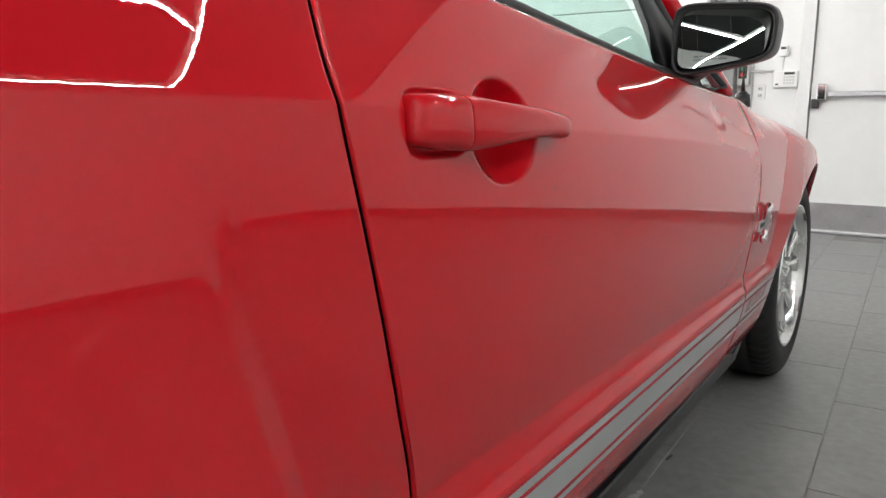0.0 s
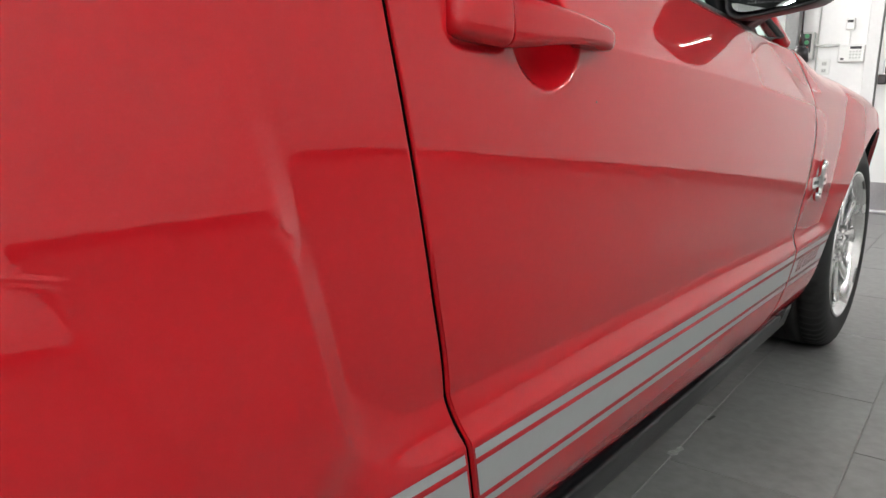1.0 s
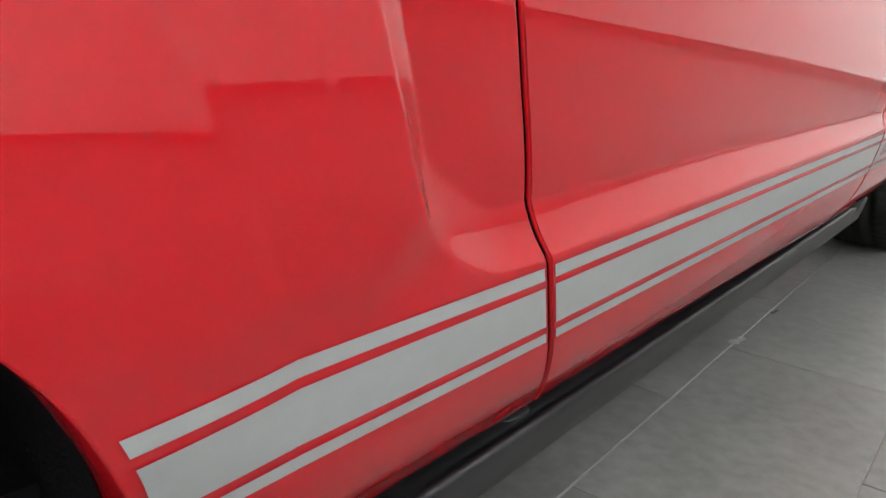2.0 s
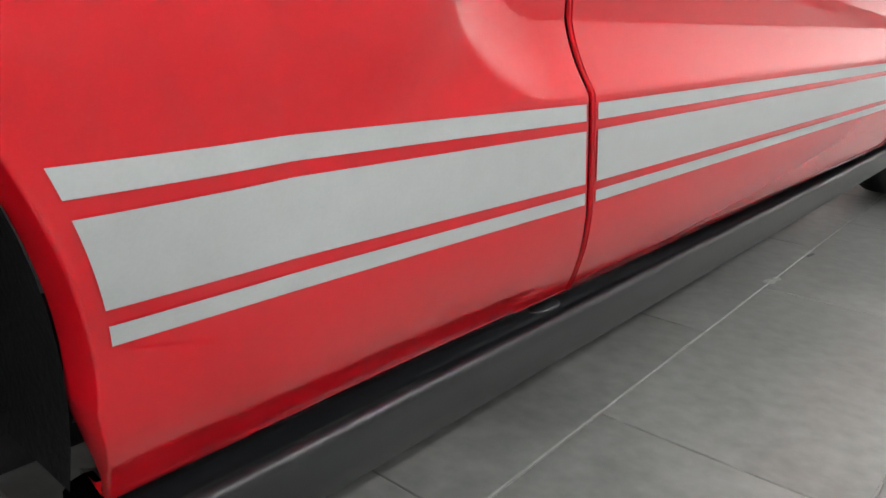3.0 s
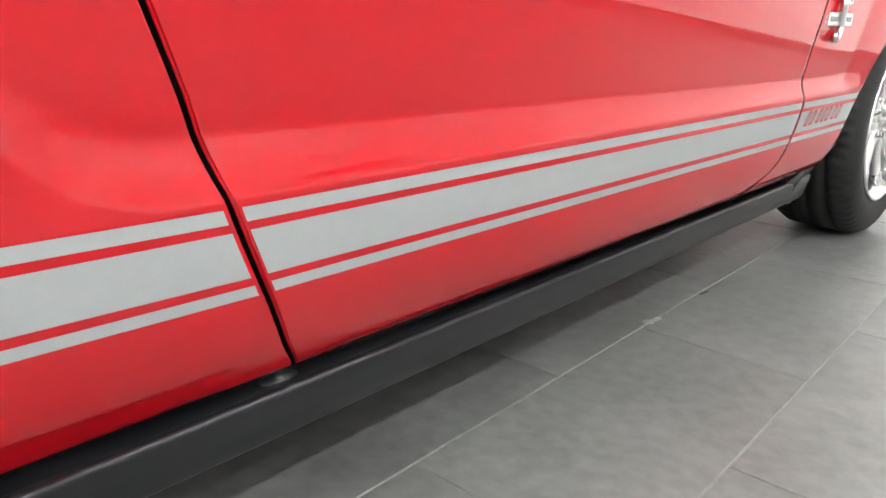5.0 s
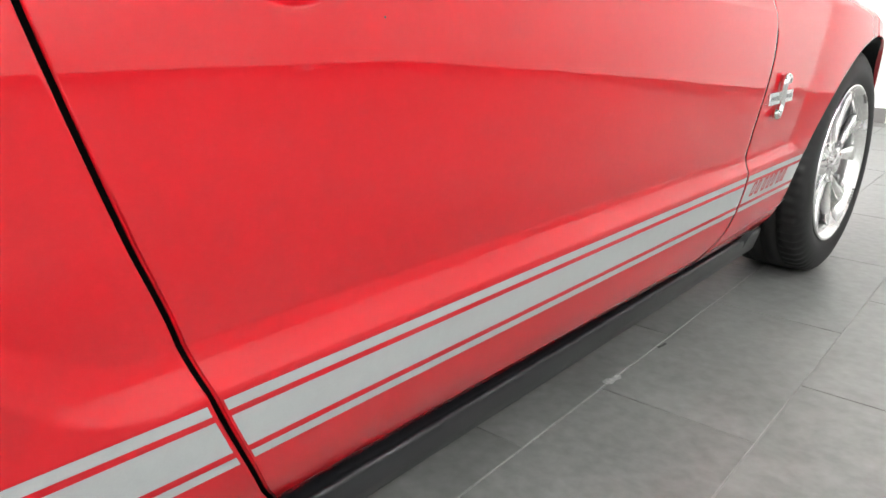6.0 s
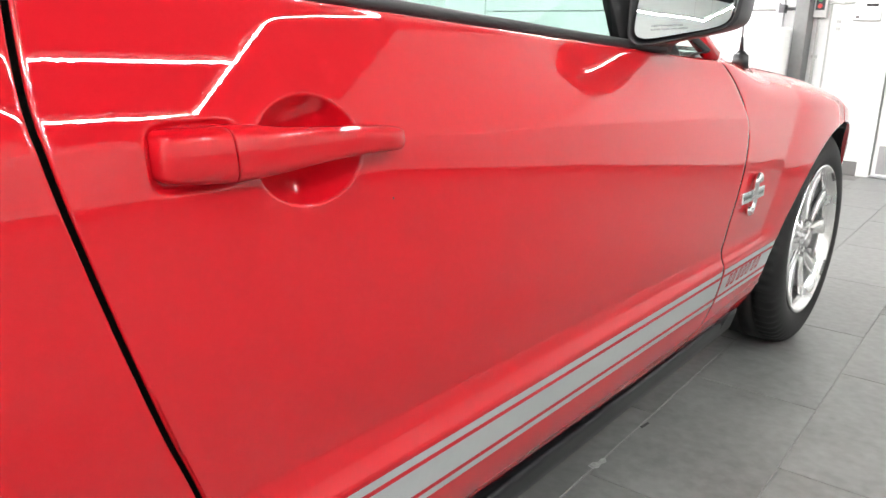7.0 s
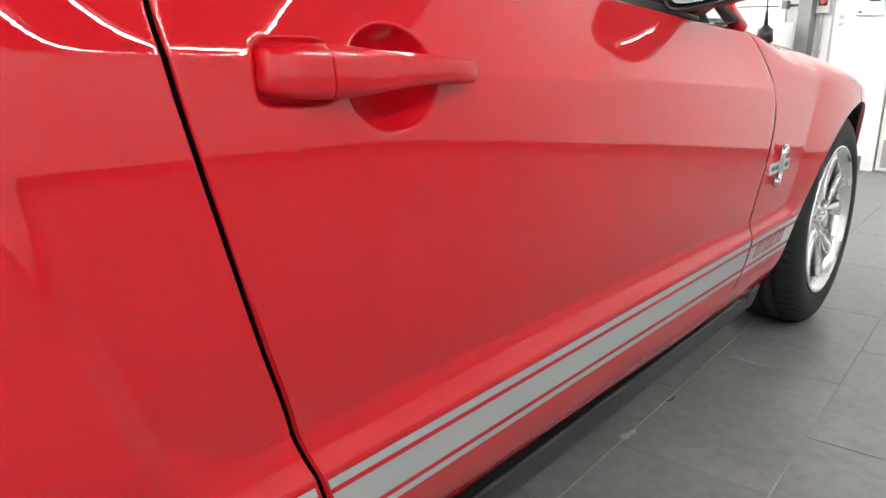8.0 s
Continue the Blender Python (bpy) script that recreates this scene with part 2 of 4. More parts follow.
def skin_x(y, z, cup=True):
    y, z = np.broadcast_arrays(np.asarray(y, float), np.asarray(z, float))
    s = np.clip((-0.80 - y) / 1.33, 0, 1)                     # 0 at the front wing, 1 at the rear gap
    zc = crease_z(y)
    zz = np.minimum(z, zc)
    x_in = barrel_x(y, zz)
    x_out = soft(ZK, OUT_F, zz) * (1 - s) + soft(ZK, OUT_R, zz) * s
    # the scoop in front of the rear wing: a slanted ridge and the sill, with a round corner
    d1 = ((y + 2.1945) * 0.945 + (z - 0.575) * 0.325)
    d2 = z - 0.4585
    r = 0.106
    u1, u2 = np.maximum(r - d1, 0), np.maximum(r - d2, 0)
    d = np.where((u1 > 0) | (u2 > 0), r - np.hypot(u1, u2), np.minimum(d1, d2))
    ridge = smooth01((d2 - d1) / 0.08)
    sill = np.minimum(zz, 0.4585)
    x_out = x_out * ridge + (soft(ZK, OUT_F, sill) * (1 - s) + soft(ZK, OUT_R, sill) * s) * (1 - ridge)
    wide = (0.036 + 0.015 * s) * (1 - ridge) + 0.031 * np.interp(z, (0.55, 0.75), (1.0, 0.6)) * ridge
    k = scoop_mix(ridge, d / wide)
    fade = smooth01((0.86 - z) / 0.12)
    k = k * fade + (1 - fade) * (0.3 + 0.7 * smooth01((y + 2.42) / 0.32))
    x = x_out * (1 - k) + x_in * k
    over = np.maximum(z - zc, 0)
    bend = eased(y, (-1.82, -1.58, -1.3, -0.9, -0.3), (0.355, 0.46, 0.55, 0.50, 0.12))
    aft = smooth01((-2.12 - y) / 0.14)                       # the quarter panel leans in less, and ever less upwards
    x = x - (bend - 0.075 * aft) * over * over / (over + CREASE) + 0.35 * aft * over * over
    # the top edge rolls over towards the window
    high = np.interp(y, (-1.95, -1.5), (0.030, 0.014))
    roll = np.clip((z - belt_z(y) + high) / high, 0, 0.995)
    x = x - 0.036 * (1 - (1 - roll ** 4) ** 0.25)
    # the flares round the wheel openings
    rise = smooth01((z - 0.445) / 0.05)
    for yc, rad, ea, eb, g, dd in ((Y_REAR, 0.52, 0.5335, 0.513, 0.21, 0.085), (Y_FRONT, 0.607, 0.607, 0.607, 0.16, 0.2)):
        a = np.maximum(rad * (1 - np.hypot((y - yc) / ea, (z - Z_HUB) / eb)), 0)
        a = a * a / (a + (0.007 if yc > -1 else 0.0018))
        x = x + g * dd * (1 - np.exp(-a / dd)) * (rise * smooth01((0.50 - y) / 0.35) if yc > -1 else smooth01((z - 0.36) / 0.1))
    back = np.maximum(-2.95 - y, 0)
    x = x - 0.13 * back * back - 0.02 * back
    fore = np.maximum(y + 0.15, 0)
    x = x - 0.11 * fore * fore
    x = x - 0.0015 * smooth01((0.299 - z) / 0.004) * smooth01((-1.97 - y) / 0.02)
    if cup:
        q = np.hypot((y - CUP_Y) / CUP_RY, (z - CUP_Z) / CUP_RZ)
        q2 = (np.abs((y + 2.022) / 0.0425) ** 5 + np.abs((z - 0.8268) / 0.0268) ** 5) ** 0.2
        x = x - 0.0046 * smooth01((1.0 - q2) / 0.18)
        bowl = np.clip(1.02 - q, 0, 1)
        x = x - CUP_D * (1 - np.clip(q / 1.02, 0, 1) ** 2.2) * bowl / (bowl + 0.02)
    return x


def scoop_mix(w, t):
    return scoop(t, 0.88) * (1 - w) + scoop(t, 0.85, 0.045) * w


def scoop(t, c, edge=0.10):
    """From the outer edge, crisp and steep, into a wide fillet."""
    t = np.clip(t, 0, 1)
    t = t * t / (t + edge) * (1 + edge)
    u = 1 - np.clip(t, 0, 1)
    return 1 - c * u - (1 - c) * u * u


def dense(a, b, step, spots=()):
    """Numbers from a to b, closer together round the spots (place, half width, step)."""
    out, p = [a], a
    while p < b - 1e-6:
        h = step
        for c, w, st in spots:
            if c - w <= p <= c + w:
                h = min(h, st)
            elif p < c - w < p + h:
                h = c - w - p
        p = min(b, p + max(h, 1e-3))
        out.append(p)
    return np.array(out)


ARCH_R, ARCH_F = (0.426, 0.337), (0.492, 0.364)          # half length and height of the wheel openings


def arch_dy(z, arch):
    """Half the opening's length at height z; below the hub it narrows again."""
    ry, rz = arch
    up = max(z - Z_HUB, 0.0)
    return (ry * math.sqrt(max(1 - (up / rz) ** 2, 0.0)) if up < rz else 0.0) + (0.25 if arch is ARCH_R else 0.55) * max(Z_HUB - z, 0.0) + (0.008 * float(smooth01((0.46 - z) / 0.12)) if arch is ARCH_R else 0.0)


def panel(zs, y0, y1, cols, edge0=True, edge1=True, zlip=True, cup=True, top=None, fix=0.84, lip0=0.012, lip1=0.012):
    """A skin panel between two edges y0(z), y1(z), with turned-in flanges on the edges that show."""
    rows = []
    for z in zs:
        a, b = float(y0(z)), float(y1(z))
        if top is not None and z > fix:                  # edges are read at the height that the row reaches
            for _ in range(3):
                a, b = (float(e(fix + (z - fix) * (float(top(q)) - fix) / (zs[-1] - fix))) for e, q in ((y0, a), (y1, b)))
        ys = a + (b - a) * cols
        zz = np.full(len(ys), z)
        if top is not None:
            zz = np.where(zz > fix, fix + (zz - fix) * (top(ys) - fix) / (zs[-1] - fix), zz)
        zz = np.where(zz < 0.31, 0.31 - (0.31 - zz) * (0.31 - np.interp(ys, (-2.2, -0.6), (0.267, 0.281))) / (0.31 - zs[0]), zz)
        xs = skin_x(ys, zz, cup)
        pts = [np.array((x, y, q)) for x, y, q in zip(xs, ys, zz)]
        w = b - a
        if edge0 and w > 0.02:
            pts = [pts[0] + (-lip0 * float(np.interp(z, (0.285, 0.33), (0.25, 1.0))), 0, 0), pts[0] + (-0.0014, 0, 0), pts[0] + (-0.0004, 0.0007, 0), pts[0] + (0, 0.0020, 0)] + pts[1:]
        elif edge0:
            pts = [pts[0]] * 4 + pts[1:]
        if edge1 and w > 0.02:
            pts = pts[:-1] + [pts[-1] + (0, -0.0020, 0), pts[-1] + (-0.0004, -0.0007, 0), pts[-1] + (-0.0014, 0, 0), pts[-1] + (-lip1, 0, 0)]
        elif edge1:
            pts = pts[:-1] + [pts[-1]] * 4
        rows.append(pts)
    if zlip:                                             # the lower edge turns under
        low = [np.array(p) + (-0.014, 0, 0.004) for p in rows[0]]
        mid = [np.array(p) + (-0.002, 0, -0.001) for p in rows[0]]
        rows = [low, mid] + rows
    return grid(np.array(rows))


def flipped(v, f, side):
    """The sheet as it stands for the right side, or mirrored for the left."""
    v = np.asarray(v, float)
    if side > 0:
        return v, f
    w = v.copy()
    w[:, 0] = 2 * CX - w[:, 0]
    return w, [q[::-1] for q in f]


def skin(name, sheet, mat, parent, side, label=""):
    v, f = flipped(*sheet, side)
    return mesh_ob(name, v, f, mat, parent, label)


HALF = 0.0028                                            # half the width of a shut line
BANDS = ((0.4535, 0.4412), (0.4338, 0.3912), (0.3834, 0.3728))


def stripe_sheet(y0, y1, za, zb, rise0=0.0, rise1=0.0, n=60):
    """A vinyl band that follows the skin, 0.8 mm proud."""
    rows = []
    for z in np.linspace(zb, za, 7):
        a, b = float(y0(z)), float(y1(z))
        ys = np.linspace(a, b, n)
        zz = z + rise0 + (rise1 - rise0) * (ys - a) / (b - a)
        rows.append([(x + 0.0008, y, q) for x, y, q in zip(skin_x(ys, zz), ys, zz)])
    return grid(np.array(rows))


# ---- setting: floor, walls, ceiling ----
XW, YW, XL, YB, ZC = 5.4, 3.96, -4.6, -6.0, 4.0      # right wall, front wall, left wall, back wall, ceiling
ZS = 2.8                                             # the hung lights


def wall(name, boxes, label, mat=None):
    bm = bmesh.new()
    for b in boxes:
        box(bm, *b)
    ob = part(name, bm, mat or WALL, None)
    return tagged(ob, label, "wall", kind="structure")


DOOR_L, DOOR_R, DOOR_H = -0.56, 0.42, 2.08
GAR_L, GAR_R, GAR_H = -4.1, -1.24, 2.45
wall("wall_front", [(DOOR_R, XW + 0.15, YW, YW + 0.15, 0, ZC), (DOOR_L, DOOR_R, YW, YW + 0.15, DOOR_H, ZC), (GAR_R, DOOR_L, YW, YW + 0.15, 0, ZC), (GAR_L, GAR_R, YW, YW + 0.15, GAR_H, ZC), (XL - 0.15, GAR_L, YW, YW + 0.15, 0, ZC)], "white painted plaster wall with a door and an overhead door")
wall("wall_right", [(XW, XW + 0.15, YB, YW, 0, ZC)], "plain white painted plaster wall")
wall("wall_left", [(XL - 0.15, XL, YB, YW, 0, ZC)], "plain white painted plaster wall")
wall("wall_back", [(XL - 0.15, XW + 0.15, YB - 0.15, YB, 0, ZC)], "plain white painted plaster wall")

# dark ribbed ceiling
zs_c = []
xs_c = np.arange(YB - 0.15, YW + 0.15, 0.15)
for i, y in enumerate(xs_c):
    zs_c += [(y, ZC + 0.0015), (y + 0.02, ZC), (y + 0.13, ZC), (y + 0.145, ZC + 0.0015)]
sheet = grid(np.array([[(x, y, z) for y, z in zs_c] for x in (XL - 0.15, XW + 0.15)]))
tagged(mesh_ob("ceiling", *sheet, DECK, smooth=False), "dark painted ribbed metal ceiling", "ceiling", kind="structure")

# floor: grout bed, and a tile for every joint (running bond, turned a little against the car)
bm = boxed(XL - 0.15, XW + 0.15, YB - 0.15, YW + 0.15, -0.15, -0.0025)
floor = tagged(part("floor", bm, GROUT, None), "dark grey stone tiles with thin pale joints", "floor", kind="structure")
TW, TL, TURN_DEG = 0.322, 0.662, 1.0


def tile_mesh(w, l, h=0.012, b=0.0012):
    bm = boxed(-w / 2, w / 2, -l / 2, l / 2, -h, 0.0)
    top = [e for e in bm.edges if all(v.co.z > -1e-5 for v in e.verts)]
    bmesh.ops.bevel(bm, geom=top, offset=b, segments=1, affect="EDGES")
    me = bpy.data.meshes.new("tile")
    bm.to_mesh(me)
    bm.free()
    me.materials.append(TILE)
    return me


TILE_ME = tile_mesh(TW - 0.0028, TL - 0.0028)


def lay_tiles():
    rot = Matrix.Rotation(radians(TURN_DEG), 4, "Z")
    origin = Vector((0.1277, -0.678, 0))                 # a joint crossing right of the car
    rest_v, rest_f = [], []
    shape_v = [v.co.copy() for v in TILE_ME.vertices]
    shape_f = [tuple(p.vertices) for p in TILE_ME.polygons]
    for i in range(-16, 18):
        for j in range(-10, 9):
            half = (-i * 0.548) % 1.0
            p = origin + rot @ Vector(((i + 0.5) * TW, (j + 0.5 + half) * TL, 0))
            if not (XL + 0.18 < p.x < XW - 0.1 and YB + 0.4 < p.y < YW - 0.1):
                continue
            m = Matrix.Translation(p) @ rot
            if -1.0 < p.x < 2.6 and -3.2 < p.y:
                ob = new("tile", TILE_ME)
                ob.parent = floor
                ob.matrix_basis = m
            else:
                k = len(rest_v)
                rest_v += [m @ v for v in shape_v]
                rest_f += [tuple(n + k for n in q) for q in shape_f]
    field = mesh_ob("tile_field", rest_v, rest_f, TILE, floor, "dark grey stone tiles farther off", False)
    field["kind"] = "stuff"


def floor_mark(name, pts, z, mat, label):
    v = [(x, y, z) for x, y in pts]
    mesh_ob(name, v, [tuple(range(len(v)))], mat, floor, label, False)


# ---- the car ----
floor_mark("mortar_smear", [(-0.203, -0.957), (-0.189, -0.962), (-0.180, -0.950), (-0.183, -0.934), (-0.178, -0.915), (-0.187, -0.901), (-0.195, -0.909), (-0.193, -0.926), (-0.202, -0.937)], 0.0012, MORTAR, "pale mortar smear")
floor_mark("joint_chip", [(-0.192, -0.712), (-0.184, -0.714), (-0.180, -0.680), (-0.187, -0.674)], 0.0012, BLACKPLASTIC, "dark chip in a joint")
car = thing("car", (CX, -1.36, 0), "bright red two-door coupe with silver-grey side stripes, parked", "car")

Z_TOP_Y, Z_TOP = (-0.95, -0.8, -0.6, -0.3, -0.1, 0.1, 0.3, 0.6, 0.9), (0.925, 0.912, 0.894, 0.866, 0.841, 0.812, 0.776, 0.70, 0.63)


def z_top(y):
    return np.interp(y, Z_TOP_Y, Z_TOP)


def z_roll(y):
    return np.interp(y, (-0.8, -0.3, 0.0, 0.6), (0.10, 0.08, 0.055, 0.05))


def wing_sheet(y0, y1, n, edge0, edge1, z_low=0.278, lips=(0.012, 0.04)):
    """The front wing: side face, rolled shoulder and top."""
    t = np.linspace(0, 1, n)
    rows = []
    for z in dense(z_low, 0.735, 0.016, ((0.46, 0.03, 0.007), (0.70, 0.03, 0.006))):
        ys = float(y0(z)) + (float(y1(z)) - float(y0(z))) * t
        zz = np.full(n, z) if z < 0.55 else 0.55 + (z - 0.55) * (np.minimum(0.735, z_top(ys) - z_roll(ys)) - 0.55) / 0.185
        rows.append([np.array(p) for p in zip(skin_x(ys, zz), ys, zz)])
    ys = float(y0(0.8)) + (float(y1(0.8)) - float(y0(0.8))) * t
    zsh = z_top(ys) - z_roll(ys)
    base = np.minimum(0.735, zsh)
    xsh = skin_x(ys, base)
    for k in (0.25, 0.5, 0.75, 1.0):
        zz = base + (zsh - base) * k
        rows.append([np.array(p) for p in zip(skin_x(ys, zz), ys, zz)])
    xsh = skin_x(ys, zsh)
    for a in np.radians(np.linspace(10, 82, 12)):
        if edge0 and z_low < 0.4:                        # the rear edge keeps to the door's shut line
            ya, yb = float(y0(float(zsh[0] + z_roll(ys[0]) * math.sin(a)))), ys[-1]
            ys = ya + (yb - ya) * t
            zsh = z_top(ys) - z_roll(ys)
            xsh = skin_x(ys, zsh)
        zr = zsh + z_roll(ys) * math.sin(a)
        near = (1 - smooth01((ys - ys[0]) / 0.28)) if z_low < 0.4 else 0.0
        xr = (xsh - 0.03 * math.sin(a) - 0.12 * (1 - math.cos(a))) * (1 - near) + skin_x(ys, zr) * near
        rows.append([np.array(p) for p in zip(xr, ys, zr)])
    rows.append([np.array((-0.31, y, float(z_top(y)) + 0.012)) for y in ys])
    out = []
    for r in rows:
        if edge0:
            r = [r[0] + (-lips[0], 0, 0), r[0] + (-0.0014, 0, 0), r[0] + (-0.0004, 0.0007, 0), r[0] + (0, 0.0020, 0)] + r[1:]
        if edge1:
            r = r[:-1] + [r[-1] + (0, -0.0020, 0), r[-1] + (-0.0004, -0.0007, 0), r[-1] + (-0.0014, 0, 0), r[-1] + (-lips[1], 0, 0)]
        out.append(r)
    low = [p + (-0.04, 0, 0.004) for p in out[0]]
    return grid(np.array([low] + out))


def tube(points, radii, n=12, flat=1.0):
    """A round bar bent through points; flat squeezes it in x."""
    pts = [Vector(p) for p in points]
    secs = []
    for i, p in enumerate(pts):
        d = (pts[min(i + 1, len(pts) - 1)] - pts[max(i - 1, 0)]).normalized()
        side_v = d.cross(Vector((1, 0, 0)))
        if side_v.length < 1e-4:
            side_v = Vector((0, 1, 0))
        side_v.normalize()
        out_v = side_v.cross(d).normalized()
        r = radii[i] if hasattr(radii, "__len__") else radii
        secs.append([p + side_v * (r * math.cos(2 * math.pi * k / n)) + out_v * (flat * r * math.sin(2 * math.pi * k / n)) for k in range(n)])
    return loft(secs)


def ring(x0, x1, z0, z1, y, n=32, e=3.0):
    """A rounded-rectangle ring in a plane of constant y."""
    out = []
    for k in range(n):
        a = 2 * math.pi * k / n
        c, s = math.cos(a), math.sin(a)
        out.append(((x0 + x1) / 2 + (x1 - x0) / 2 * math.copysign(abs(c) ** (2 / e), c), y, (z0 + z1) / 2 + (z1 - z0) / 2 * math.copysign(abs(s) ** (2 / e), s)))
    return out


def handle_parts(door, side):
    """The pull handle: fixed cap, seam and grip, with a foot at its front end."""
    def sec(y, x0, x1, za, zb, e=3.6):
        return ring(x0, x1, zb, za, y, 40, e)

    def seated(v):
        return np.asarray(v, float) + (-0.021, -0.009, 0.001)
    cap = [(-2.0515, -0.016, -0.010, 0.837, 0.822), (-2.0505, -0.018, 0.002, 0.842, 0.815), (-2.0482, -0.019, 0.010, 0.8455, 0.811), (-2.043, -0.020, 0.0150, 0.8475, 0.8085), (-2.028, -0.020, 0.0185, 0.8480, 0.806), (-2.01, -0.020, 0.0205, 0.848, 0.8045), (-1.9952, -0.020, 0.0215, 0.848, 0.8035), (-1.9946, -0.020, 0.0209, 0.8474, 0.8041)]
    # the seam leans: lower points lie further forward
    def lean(v):
        v = np.array(v, float)
        k = np.clip((v[:, 1] + 2.05) / 0.06, 0, 1)
        v[:, 1] += k * (0.835 - v[:, 2]) * 0.14
        return v
    def fine(table):
        """The same sections, four times as many, with the kinks between them eased."""
        q = np.array(table)
        at = np.linspace(0, len(q) - 1, 4 * (len(q) - 1) + 1)
        q = np.stack([np.interp(at, range(len(q)), q[:, c]) for c in range(q.shape[1])], 1)
        for _ in range(4):
            q[4:-4] = (q[3:-5] + 2 * q[4:-4] + q[5:-3]) / 4
        return [sec(*c) for c in q]
    v, f = loft(fine(cap))
    skin("handle_cap", (seated(lean(v)), f), RED, door, side)
    grip = [(-1.9932, -0.020, 0.0207, 0.8472, 0.8043), (-1.9924, -0.020, 0.0216, 0.8480, 0.8035), (-1.978, -0.020, 0.0235, 0.8482, 0.8037), (-1.965, -0.019, 0.0245, 0.8470, 0.8046), (-1.950, -0.006, 0.0255, 0.8450, 0.8064), (-1.930, 0.004, 0.0262, 0.8432, 0.8092), (-1.900, 0.006, 0.0266, 0.8416, 0.8122), (-1.870, 0.005, 0.0262, 0.8400, 0.8135), (-1.850, -0.002, 0.0256, 0.8386, 0.8137), (-1.838, -0.018, 0.0252, 0.8378, 0.8130), (-1.822, -0.019, 0.0245, 0.8368, 0.8118), (-1.808, -0.019, 0.0228, 0.8352, 0.8114), (-1.7985, -0.019, 0.0185, 0.8332, 0.8122), (-1.795, -0.018, 0.010, 0.8305, 0.8140), (-1.794, -0.017, 0.000, 0.8275, 0.8165)]
    v, f = loft(fine(grip))
    v = np.array(v, float)
    k = np.clip((-1.965 - v[:, 1]) / 0.02, 0, 1)
    v[:, 1] += k * (0.835 - v[:, 2]) * 0.14
    skin("handle_grip", (seated(v), f), RED, door, side)
    seam_s = [ring(-0.019, 0.0192, 0.8056, 0.8458, y, 28, 3.6) for y in (-1.998, -1.991)]
    v, f = loft(seam_s)
    v = np.array(v, float)
    v[:, 1] += (0.835 - v[:, 2]) * 0.14
    skin("handle_seam", (seated(v), f), GAPBLACK, door, side, "black gasket")


def words_mesh(words, size):
    """Flat letters in the built-in font, as a mesh in the xy plane, from x = 0."""
    cu = bpy.data.curves.new("words", "FONT")
    cu.body = words
    cu.size = size
    cu.resolution_u = 2
    tmp = bpy.data.objects.new("words", cu)
    scene.collection.objects.link(tmp)
    bpy.context.view_layer.update()
    me = bpy.data.meshes.new_from_object(tmp.evaluated_get(bpy.context.evaluated_depsgraph_get()))
    bpy.data.objects.remove(tmp)
    bpy.data.curves.remove(cu)
    return me


MX, MZ = -0.026, 0.971                                   # middle of the mirror


